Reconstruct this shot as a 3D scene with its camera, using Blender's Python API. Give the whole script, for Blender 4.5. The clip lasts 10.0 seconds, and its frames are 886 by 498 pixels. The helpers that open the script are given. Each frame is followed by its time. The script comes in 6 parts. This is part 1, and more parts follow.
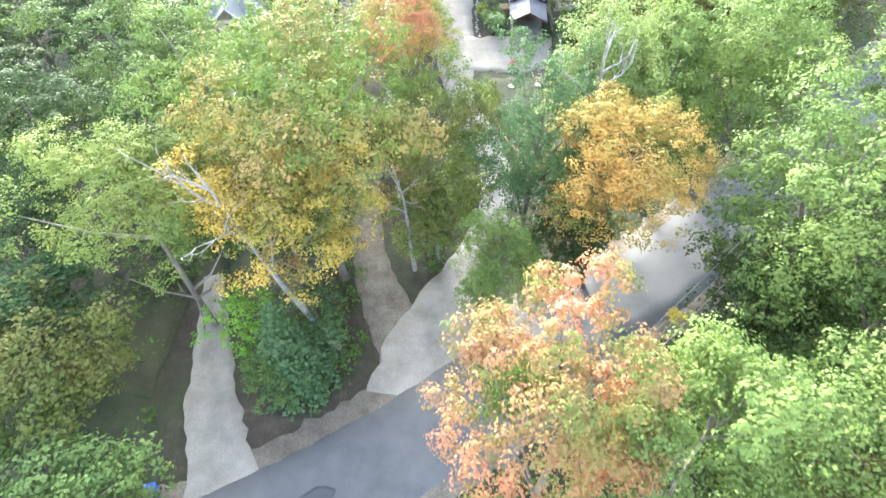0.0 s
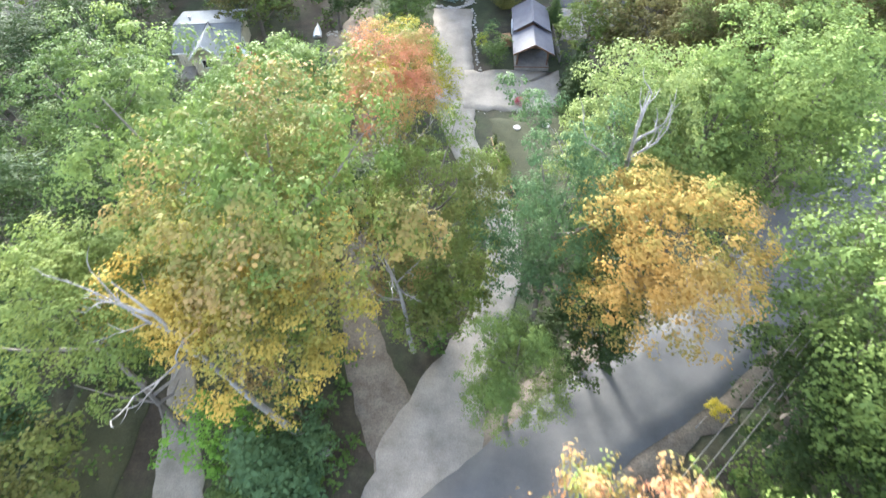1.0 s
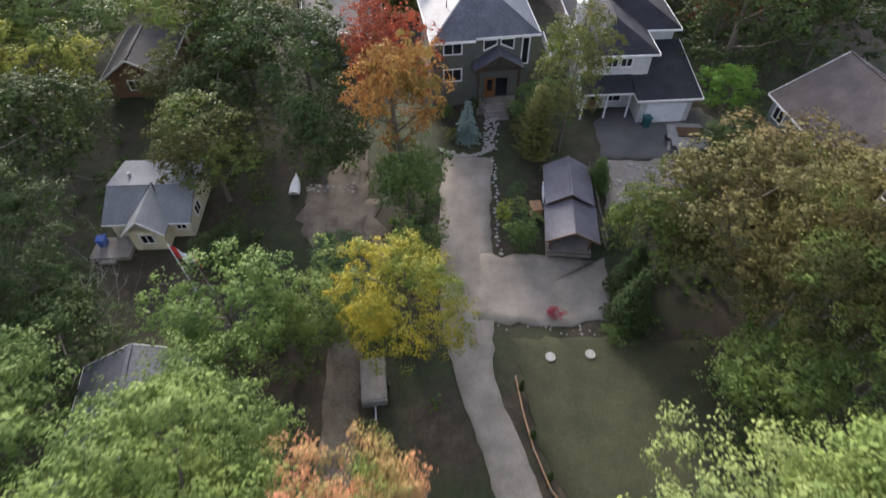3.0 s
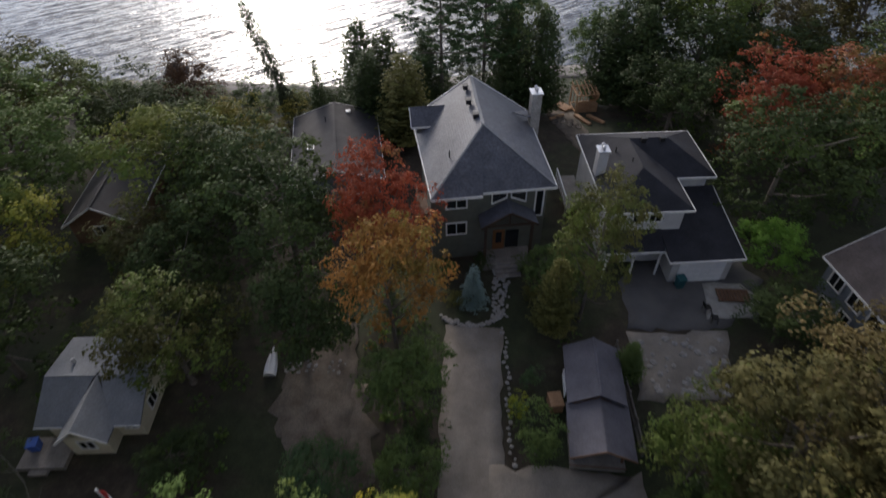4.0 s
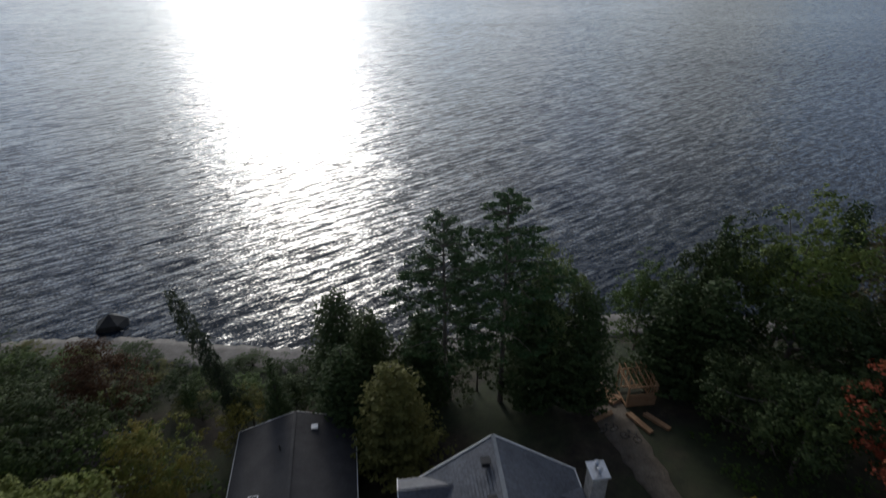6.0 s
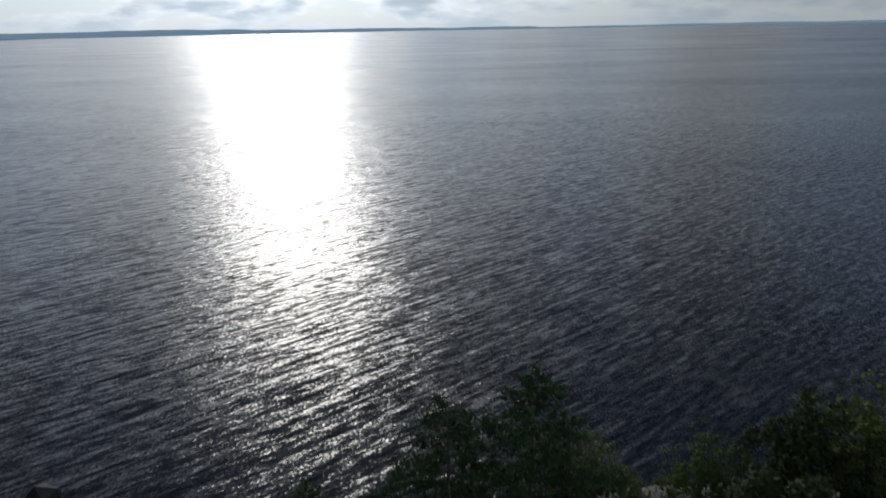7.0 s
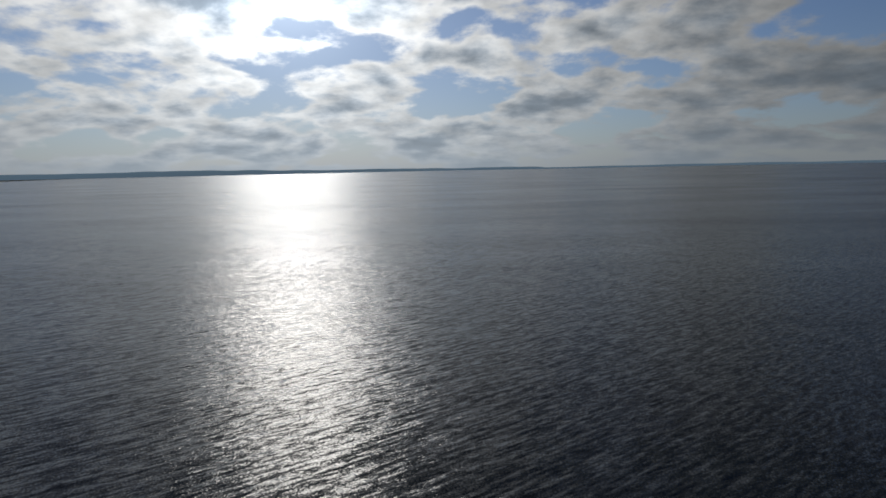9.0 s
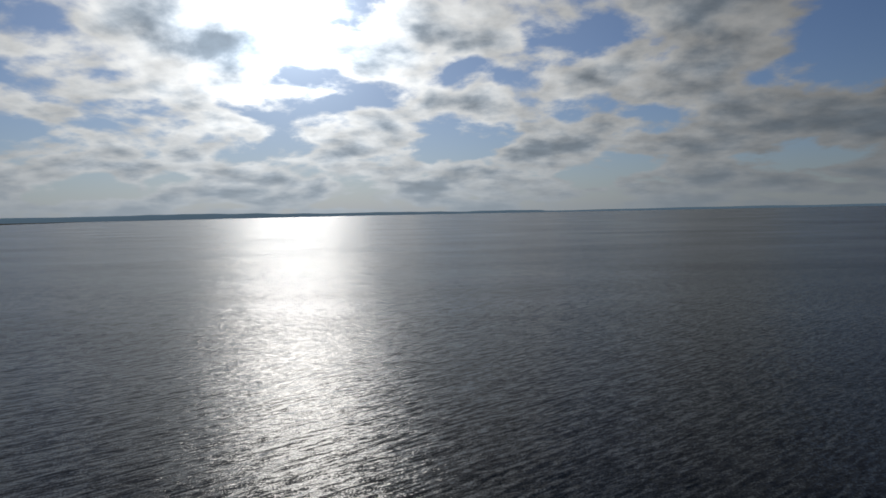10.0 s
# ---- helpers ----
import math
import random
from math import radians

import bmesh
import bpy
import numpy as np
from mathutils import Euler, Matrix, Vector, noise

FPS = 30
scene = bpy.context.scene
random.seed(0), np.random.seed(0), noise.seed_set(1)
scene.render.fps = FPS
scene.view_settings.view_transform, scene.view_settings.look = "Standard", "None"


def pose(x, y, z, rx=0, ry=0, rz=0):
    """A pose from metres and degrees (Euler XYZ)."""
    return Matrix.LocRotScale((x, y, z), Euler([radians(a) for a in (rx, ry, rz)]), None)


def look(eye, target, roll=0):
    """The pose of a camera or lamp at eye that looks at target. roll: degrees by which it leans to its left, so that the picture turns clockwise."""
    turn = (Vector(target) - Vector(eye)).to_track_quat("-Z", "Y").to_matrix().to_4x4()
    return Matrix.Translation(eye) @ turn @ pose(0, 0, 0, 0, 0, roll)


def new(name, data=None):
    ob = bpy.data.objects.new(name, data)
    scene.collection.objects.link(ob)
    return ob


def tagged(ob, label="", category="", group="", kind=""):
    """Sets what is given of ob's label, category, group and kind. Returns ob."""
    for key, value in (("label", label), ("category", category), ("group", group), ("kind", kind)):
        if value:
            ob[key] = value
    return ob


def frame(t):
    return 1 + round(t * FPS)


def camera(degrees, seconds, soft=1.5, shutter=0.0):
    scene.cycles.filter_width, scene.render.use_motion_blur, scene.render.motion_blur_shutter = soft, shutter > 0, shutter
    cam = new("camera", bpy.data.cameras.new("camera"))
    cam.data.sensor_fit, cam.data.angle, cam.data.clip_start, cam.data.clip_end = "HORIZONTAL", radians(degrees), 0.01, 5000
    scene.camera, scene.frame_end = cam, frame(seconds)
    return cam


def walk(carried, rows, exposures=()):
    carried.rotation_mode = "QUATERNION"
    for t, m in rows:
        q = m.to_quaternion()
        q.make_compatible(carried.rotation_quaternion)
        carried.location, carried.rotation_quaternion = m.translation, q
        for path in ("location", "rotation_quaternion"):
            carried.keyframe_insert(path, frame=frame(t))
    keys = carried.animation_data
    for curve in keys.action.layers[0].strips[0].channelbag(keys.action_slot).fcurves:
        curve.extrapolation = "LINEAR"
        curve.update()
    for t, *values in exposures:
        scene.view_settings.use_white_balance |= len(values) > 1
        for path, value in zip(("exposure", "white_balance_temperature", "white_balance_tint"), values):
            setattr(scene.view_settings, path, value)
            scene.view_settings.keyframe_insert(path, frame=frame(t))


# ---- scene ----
cam = camera(76.0, 10.0, soft=1.5, shutter=0.3)
PATH = [
    (0, (-0.465, 3.74, 35.907), (-0.481, 4.966, 34.327), -0.6),
    (0.5, (-0.645, 6.937, 35.215), (-0.657, 8.168, 33.639), -0.8),
    (1, (-0.715, 11.05, 34.613), (-0.724, 12.291, 33.045), -1.2),
    (1.5, (-0.767, 16.119, 34.204), (-0.775, 17.375, 32.647), -0.8),
    (2, (-0.908, 21.513, 34.228), (-0.915, 22.787, 32.686), -0.2),
    (3.3, (-0.442, 36.554, 34.786), (-0.493, 37.87, 33.281), -1.1),
    (3.5, (-0.42, 38.895, 35.005), (-0.476, 40.249, 33.534), -1.2),
    (4, (-0.475, 44.896, 35.704), (-0.539, 46.338, 34.321), -1.2),
    (4.5, (-0.762, 51.066, 36.228), (-0.825, 52.591, 34.936), -1.3),
    (5, (-1.042, 57.093, 36.667), (-1.103, 58.696, 35.472), -1.3),
    (5.5, (-1.287, 62.97, 37.132), (-1.349, 64.644, 36.038), -1.3),
    (6, (-1.614, 68.698, 37.721), (-1.676, 70.427, 36.718), -1.1),
    (7.5, (-2.3, 85.4, 39.0), (-2.368, 87.309, 38.406), -1.1),
    (8, (-2.55, 90.9, 39.4), (-2.628, 92.841, 38.925), -1.1),
    (8.5, (-2.8, 96.4, 39.7), (-2.884, 98.364, 39.33), -1.1),
    (9, (-3.05, 101.8, 40.0), (-3.141, 103.777, 39.708), -1.1),
    (9.5, (-3.3, 107.2, 40.25), (-3.396, 109.186, 40.032), -1.1),
    (10, (-3.5, 112.5, 40.5), (-3.598, 114.493, 40.358), -1.1),
]
walk(cam, [(t, look(eye, target, roll)) for t, eye, target, roll in PATH],
     exposures=[(0, 3.5, 6450, 4), (1, 3.1, 6450, 6), (2, 2.75, 6600, 10), (2.6, 2.25, 6800, 13), (3.3, 1.2, 7000, 17), (3.5, 0.9, 7000, 17), (4, 0.15, 6900, 16),
                (4.5, -0.2, 6700, 13), (5, -0.5, 6600, 11), (6, -0.8, 6500, 10), (7.5, -1.88, 6450, 10), (10, -2.45, 6450, 10)])

# ---------- light ----------
SUN_AZ, SUN_EL = radians(17.1), radians(20.0)     # azimuth to the left of +y
TO_SUN = Vector((-math.sin(SUN_AZ) * math.cos(SUN_EL), math.cos(SUN_AZ) * math.cos(SUN_EL), math.sin(SUN_EL)))
sun = new("sun", bpy.data.lights.new("sun", "SUN"))
sun.data.energy, sun.data.angle, sun.data.color = 2.15, radians(13.0), (1.0, 0.94, 0.86)
sun.rotation_euler = TO_SUN.to_track_quat("Z", "Y").to_euler()

world = bpy.data.worlds.new("world")
scene.world = world
world.use_nodes = True


def build_sky(tree):
    """A Nishita sky with a broken deck of cumulus, brightest round the sun."""
    n, l = tree.nodes, tree.links
    n.clear()

    def math_node(op, a, b=None, c=None, clamp=False):
        m = n.new("ShaderNodeMath")
        m.operation, m.use_clamp = op, clamp
        for i, v in enumerate((a, b, c)):
            if v is None:
                continue
            if isinstance(v, (int, float)):
                m.inputs[i].default_value = v
            else:
                l.new(v, m.inputs[i])
        return m.outputs[0]

    out = n.new("ShaderNodeOutputWorld")
    bg = n.new("ShaderNodeBackground")
    sky = n.new("ShaderNodeTexSky")
    sky.sky_type, sky.sun_disc = "NISHITA", False
    sky.sun_elevation, sky.sun_rotation = SUN_EL, -SUN_AZ
    sky.air_density, sky.dust_density, sky.ozone_density = 1.0, 0.1, 2.5
    co = n.new("ShaderNodeTexCoord")
    sep = n.new("ShaderNodeSeparateXYZ")
    l.new(co.outputs["Generated"], sep.inputs[0])
    up = math_node("MAXIMUM", sep.outputs["Z"], 0.0)
    den = math_node("ADD", up, 0.30)
    comb = n.new("ShaderNodeCombineXYZ")
    l.new(math_node("DIVIDE", sep.outputs["X"], den), comb.inputs[0])
    l.new(math_node("DIVIDE", sep.outputs["Y"], den), comb.inputs[1])
    big = n.new("ShaderNodeTexNoise")
    big.inputs["Scale"].default_value, big.inputs["Detail"].default_value, big.inputs["Roughness"].default_value = 2.3, 10.0, 0.53
    big.inputs["Distortion"].default_value = 0.12
    l.new(comb.outputs[0], big.inputs["Vector"])
    cover = n.new("ShaderNodeMapRange")
    cover.interpolation_type = "SMOOTHSTEP"
    cover.inputs["From Min"].default_value, cover.inputs["From Max"].default_value = 0.415, 0.50
    l.new(big.outputs["Fac"], cover.inputs["Value"])
    thick = n.new("ShaderNodeMapRange")
    thick.interpolation_type = "SMOOTHSTEP"
    thick.inputs["From Min"].default_value, thick.inputs["From Max"].default_value = 0.48, 0.66
    l.new(big.outputs["Fac"], thick.inputs["Value"])
    dot = n.new("ShaderNodeVectorMath")
    dot.operation = "DOT_PRODUCT"
    dot.inputs[1].default_value = TO_SUN
    l.new(co.outputs["Generated"], dot.inputs[0])
    facing = math_node("MAXIMUM", dot.outputs["Value"], 0.0)
    glow = math_node("ADD", math_node("MULTIPLY", math_node("POWER", facing, 120.0), 170.0),
                     math_node("MULTIPLY", math_node("POWER", facing, 6.5), 36.0))
    lit = math_node("ADD", glow, 7.0)                      # thin, sunlit cloud
    overhead = n.new("ShaderNodeMapRange")                 # the deck is seen from right below, and so darker, high up
    overhead.interpolation_type = "SMOOTHSTEP"
    overhead.inputs["From Min"].default_value, overhead.inputs["From Max"].default_value = 0.20, 0.65
    overhead.inputs["To Min"].default_value, overhead.inputs["To Max"].default_value = 1.0, 0.34
    l.new(up, overhead.inputs["Value"])
    body = math_node("ADD", math_node("MULTIPLY", glow, 0.26), 5.2)   # thick cloud seen from below
    tone = n.new("ShaderNodeMix")
    tone.data_type = "FLOAT"
    l.new(thick.outputs[0], tone.inputs["Factor"])
    l.new(lit, tone.inputs[2])
    l.new(body, tone.inputs[3])
    tint = n.new("ShaderNodeMix")
    tint.data_type = "RGBA"
    l.new(thick.outputs[0], tint.inputs["Factor"])
    tint.inputs[6].default_value, tint.inputs[7].default_value = (0.97, 0.98, 0.97, 1), (0.68, 0.83, 1.0, 1)
    cloud = n.new("ShaderNodeVectorMath")
    cloud.operation = "SCALE"
    l.new(tint.outputs[2], cloud.inputs[0])
    billow = n.new("ShaderNodeTexNoise")
    billow.inputs["Scale"].default_value, billow.inputs["Detail"].default_value = 7.0, 6.0
    l.new(comb.outputs[0], billow.inputs["Vector"])
    relief = n.new("ShaderNodeMapRange")
    relief.inputs["From Min"].default_value, relief.inputs["From Max"].default_value = 0.3, 0.7
    relief.inputs["To Min"].default_value, relief.inputs["To Max"].default_value = 0.72, 1.28
    l.new(billow.outputs["Fac"], relief.inputs["Value"])
    l.new(math_node("MULTIPLY", math_node("MULTIPLY", tone.outputs[0], relief.outputs[0]), overhead.outputs[0]), cloud.inputs["Scale"])
    # haze band low over the far shore
    haze = math_node("POWER", math_node("SUBTRACT", 1.0, up, clamp=True), 11.0)
    mixed = n.new("ShaderNodeMix")
    mixed.data_type = "RGBA"
    l.new(cover.outputs[0], mixed.inputs["Factor"])
    cool = n.new("ShaderNodeVectorMath")
    cool.operation = "MULTIPLY"
    cool.inputs[1].default_value = (1.50, 1.62, 2.05)
    l.new(sky.outputs[0], cool.inputs[0])
    veil = n.new("ShaderNodeVectorMath")                   # thin bright air round the sun
    veil.operation = "SCALE"
    veil.inputs[0].default_value = (0.80, 0.93, 1.05)
    l.new(math_node("MULTIPLY", glow, 0.20), veil.inputs["Scale"])
    clear = n.new("ShaderNodeVectorMath")
    clear.operation = "ADD"
    l.new(cool.outputs[0], clear.inputs[0])
    l.new(veil.outputs[0], clear.inputs[1])
    l.new(clear.outputs[0], mixed.inputs[6])
    l.new(cloud.outputs[0], mixed.inputs[7])
    hazed = n.new("ShaderNodeMix")
    hazed.data_type = "RGBA"
    l.new(math_node("MULTIPLY", haze, 0.85), hazed.inputs["Factor"])
    l.new(mixed.outputs[2], hazed.inputs[6])
    hz = n.new("ShaderNodeVectorMath")
    hz.operation = "SCALE"
    hz.inputs[0].default_value = (0.80, 0.93, 1.05)
    l.new(math_node("ADD", math_node("MULTIPLY", math_node("POWER", facing, 6.0), 14.0), 9.0), hz.inputs["Scale"])
    l.new(hz.outputs[0], hazed.inputs[7])
    l.new(hazed.outputs[2], bg.inputs["Color"])
    bg.inputs["Strength"].default_value = 0.12
    l.new(bg.outputs[0], out.inputs[0])


build_sky(world.node_tree)

# ---------- materials ----------


def nodes_of(name):
    m = bpy.data.materials.new(name)
    m.use_nodes = True
    t = m.node_tree
    return m, t, t.nodes["Principled BSDF"]


def tex(t, kind, scale, detail=6.0, rough=0.6, coord="Object"):
    co = t.nodes.new("ShaderNodeTexCoord")
    x = t.nodes.new(kind)
    x.inputs["Scale"].default_value = scale
    if "Detail" in x.inputs:
        x.inputs["Detail"].default_value = detail
    if "Roughness" in x.inputs:
        x.inputs["Roughness"].default_value = rough
    t.links.new(co.outputs[coord], x.inputs["Vector"])
    return x


def ramp(t, fac, *stops):
    r = t.nodes.new("ShaderNodeValToRGB")
    e = r.color_ramp.elements
    while len(e) < len(stops):
        e.new(0.5)
    for el, (pos, col) in zip(e, stops):
        el.position, el.color = pos, (*col, 1) if len(col) == 3 else col
    t.links.new(fac, r.inputs[0])
    return r.outputs["Color"]


def mix(t, fac, a, b, mode="MIX"):
    m = t.nodes.new("ShaderNodeMix")
    m.data_type, m.blend_type = "RGBA", mode
    for sock, v in ((m.inputs["Factor"], fac), (m.inputs[6], a), (m.inputs[7], b)):
        if isinstance(v, (int, float)):
            sock.default_value = v
        elif isinstance(v, tuple):
            sock.default_value = (*v, 1)
        else:
            t.links.new(v, sock)
    return m.outputs[2]


def bump(t, p, height, strength=0.4, distance=0.02):
    b = t.nodes.new("ShaderNodeBump")
    b.inputs["Strength"].default_value, b.inputs["Distance"].default_value = strength, distance
    t.links.new(height, b.inputs["Height"])
    t.links.new(b.outputs[0], p.inputs["Normal"])
    return b


def surface(name, dark, light, scale=3.0, fine=40.0, roughness=0.8, relief=0.3, distance=0.02, metallic=0.0, patch=0.35, specular=0.4):
    """A two-scale surface: broad stains and fine grain between two colours, with a little relief."""
    m, t, p = nodes_of(name)
    a, b = tex(t, "ShaderNodeTexNoise", scale, 5), tex(t, "ShaderNodeTexNoise", fine, 4, 0.7)
    col = ramp(t, a.outputs["Fac"], (0.3, dark), (0.7, light))
    grain = ramp(t, b.outputs["Fac"], (0.3, (1 - patch,) * 3), (0.7, (1 + patch * 0.4,) * 3))
    t.links.new(mix(t, 1.0, col, grain, "MULTIPLY"), p.inputs["Base Color"])
    p.inputs["Roughness"].default_value, p.inputs["Metallic"].default_value = roughness, metallic
    p.inputs["Specular IOR Level"].default_value = specular
    bump(t, p, b.outputs["Fac"], relief, distance)
    return m


def leaf_material(name):
    """Leaves: the object's colour, broken by patches of green (as the colour's alpha says) and by each leaf's own shade."""
    m, t, p = nodes_of(name)
    info, geo = t.nodes.new("ShaderNodeObjectInfo"), t.nodes.new("ShaderNodeNewGeometry")
    patchy = tex(t, "ShaderNodeTexNoise", 1.15, 2)
    patchy.noise_dimensions = "4D"
    own = t.nodes.new("ShaderNodeMath")
    own.operation = "MULTIPLY"
    own.inputs[1].default_value = 40.0
    t.links.new(info.outputs["Random"], own.inputs[0])
    t.links.new(own.outputs[0], patchy.inputs["W"])
    shift = t.nodes.new("ShaderNodeMath")
    shift.operation = "ADD"
    t.links.new(patchy.outputs["Fac"], shift.inputs[0])
    t.links.new(info.outputs["Alpha"], shift.inputs[1])
    spread = t.nodes.new("ShaderNodeMath")
    spread.operation = "MULTIPLY_ADD"
    t.links.new(geo.outputs["Random Per Island"], spread.inputs[0])
    spread.inputs[1].default_value = 0.10
    t.links.new(shift.outputs[0], spread.inputs[2])
    green_part = t.nodes.new("ShaderNodeMapRange")
    green_part.inputs["From Min"].default_value, green_part.inputs["From Max"].default_value = 0.86, 1.14
    t.links.new(spread.outputs[0], green_part.inputs["Value"])
    col = mix(t, green_part.outputs[0], info.outputs["Color"], (0.115, 0.168, 0.044))
    shade = ramp(t, geo.outputs["Random Per Island"], (0.0, (0.89, 0.90, 0.89)), (0.55, (1.0, 1.0, 1.0)), (1.0, (1.07, 1.06, 1.05)))
    col = mix(t, 1.0, col, shade, "MULTIPLY")
    tuft = tex(t, "ShaderNodeTexNoise", 1.1, 3)
    col = mix(t, 1.0, col, ramp(t, tuft.outputs["Fac"], (0.35, (0.80, 0.86, 0.82)), (0.66, (1.20, 1.12, 0.96))), "MULTIPLY")
    out = t.nodes["Material Output"]
    p.inputs["Roughness"].default_value = 0.65
    p.inputs["Specular IOR Level"].default_value = 0.12
    t.links.new(col, p.inputs["Base Color"])
    tl = t.nodes.new("ShaderNodeBsdfTranslucent")
    t.links.new(col, tl.inputs["Color"])
    ms = t.nodes.new("ShaderNodeMixShader")
    ms.inputs[0].default_value = 0.30
    t.links.new(p.outputs[0], ms.inputs[1])
    t.links.new(tl.outputs[0], ms.inputs[2])
    t.links.new(ms.outputs[0], out.inputs["Surface"])
    return m


def ground_material():
    """Forest floor: leaf litter and bare earth, with mown grass where the broad noise allows it."""
    m, t, p = nodes_of("ground")
    broad, mid, fine = tex(t, "ShaderNodeTexNoise", 0.09, 4), tex(t, "ShaderNodeTexNoise", 0.9, 6, 0.7), tex(t, "ShaderNodeTexNoise", 9.0, 5, 0.75)
    earth = ramp(t, mid.outputs["Fac"], (0.3, (0.026, 0.021, 0.015)), (0.55, (0.055, 0.044, 0.032)), (0.75, (0.095, 0.077, 0.058)))
    grass = ramp(t, mid.outputs["Fac"], (0.3, (0.018, 0.027, 0.011)), (0.7, (0.042, 0.054, 0.023)))
    fac = ramp(t, broad.outputs["Fac"], (0.42, (0, 0, 0)), (0.56, (1, 1, 1)))
    col = mix(t, fac, earth, grass)
    col = mix(t, 1.0, col, ramp(t, fine.outputs["Fac"], (0.25, (0.5, 0.5, 0.5)), (0.7, (1.25, 1.2, 1.1))), "MULTIPLY")
    t.links.new(col, p.inputs["Base Color"])
    p.inputs["Roughness"].default_value = 0.95
    bump(t, p, fine.outputs["Fac"], 0.6, 0.06)
    return m


def water_material():
    m, t, p = nodes_of("lake_water")
    p.inputs["Base Color"].default_value = (0.007, 0.013, 0.021, 1)
    p.inputs["IOR"].default_value = 1.33
    p.inputs["Specular IOR Level"].default_value = 0.5
    co = t.nodes.new("ShaderNodeTexCoord")

    def layer(turn, scale, stretch, detail):
        mp = t.nodes.new("ShaderNodeMapping")
        mp.vector_type = "TEXTURE"
        mp.inputs["Rotation"].default_value = (0, 0, radians(turn))
        mp.inputs["Scale"].default_value = (stretch / scale, 1 / scale, 1 / scale)
        t.links.new(co.outputs["Object"], mp.inputs["Vector"])
        x = t.nodes.new("ShaderNodeTexNoise")
        x.inputs["Scale"].default_value, x.inputs["Detail"].default_value = 1.0, detail
        t.links.new(mp.outputs[0], x.inputs["Vector"])
        return x.outputs["Fac"]

    def crests(turn, scale, stretch, amount):
        """Long-crested waves: a slope across their line."""
        a = t.nodes.new("ShaderNodeMath")
        a.operation = "SUBTRACT"
        a.inputs[1].default_value = 0.5
        t.links.new(layer(turn, scale, stretch, 1.5), a.inputs[0])
        v = t.nodes.new("ShaderNodeVectorMath")
        v.operation = "SCALE"
        v.inputs[0].default_value = (-math.sin(radians(turn)) * amount, math.cos(radians(turn)) * amount, 0.0)
        t.links.new(a.outputs[0], v.inputs["Scale"])
        return v.outputs[0]

    # fine wind ripples
    def slopes(turn, scale, stretch, amount):
        mp = t.nodes.new("ShaderNodeMapping")
        mp.vector_type = "TEXTURE"
        mp.inputs["Rotation"].default_value = (0, 0, radians(turn))
        mp.inputs["Scale"].default_value = (stretch / scale, 1 / scale, 1 / scale)
        t.links.new(co.outputs["Object"], mp.inputs["Vector"])
        x = t.nodes.new("ShaderNodeTexNoise")
        x.inputs["Scale"].default_value, x.inputs["Detail"].default_value = 1.0, 1.5
        t.links.new(mp.outputs[0], x.inputs["Vector"])
        mid = t.nodes.new("ShaderNodeVectorMath")
        mid.operation = "SUBTRACT"
        mid.inputs[1].default_value = (0.5, 0.5, 0.5)
        t.links.new(x.outputs["Color"], mid.inputs[0])
        flat = t.nodes.new("ShaderNodeVectorMath")
        flat.operation = "MULTIPLY"
        flat.inputs[1].default_value = (amount, amount, 0.0)
        t.links.new(mid.outputs[0], flat.inputs[0])
        return flat.outputs[0]

    def total(a, b):
        v = t.nodes.new("ShaderNodeVectorMath")
        v.operation = "ADD"
        t.links.new(a, v.inputs[0])
        t.links.new(b, v.inputs[1])
        return v.outputs[0]

    wind = total(total(slopes(34, 1.4, 2.6, 0.34), slopes(5, 4.5, 1.4, 0.58)), total(crests(38, 1.15, 9.0, 0.55), crests(28, 2.3, 6.0, 0.34)))
    gust = t.nodes.new("ShaderNodeMapRange")            # broad calmer and rougher streaks
    gust.inputs["From Min"].default_value, gust.inputs["From Max"].default_value = 0.35, 0.65
    gust.inputs["To Min"].default_value, gust.inputs["To Max"].default_value = 0.86, 1.12
    t.links.new(layer(4, 0.012, 4.0, 4.0), gust.inputs["Value"])
    sheen = t.nodes.new("ShaderNodeMapRange")           # the same gusts roughen the fine surface
    sheen.inputs["From Min"].default_value, sheen.inputs["From Max"].default_value = 0.86, 1.12
    sheen.inputs["To Min"].default_value, sheen.inputs["To Max"].default_value = 0.20, 0.26
    t.links.new(gust.outputs[0], sheen.inputs["Value"])
    t.links.new(sheen.outputs[0], p.inputs["Roughness"])
    blown = t.nodes.new("ShaderNodeVectorMath")
    blown.operation = "SCALE"
    t.links.new(wind, blown.inputs[0])
    t.links.new(gust.outputs[0], blown.inputs["Scale"])
    upright = t.nodes.new("ShaderNodeNewGeometry")
    tilt = total(upright.outputs["Normal"], blown.outputs[0])
    unit = t.nodes.new("ShaderNodeVectorMath")
    unit.operation = "NORMALIZE"
    t.links.new(tilt, unit.inputs[0])
    t.links.new(unit.outputs[0], p.inputs["Normal"])
    return m


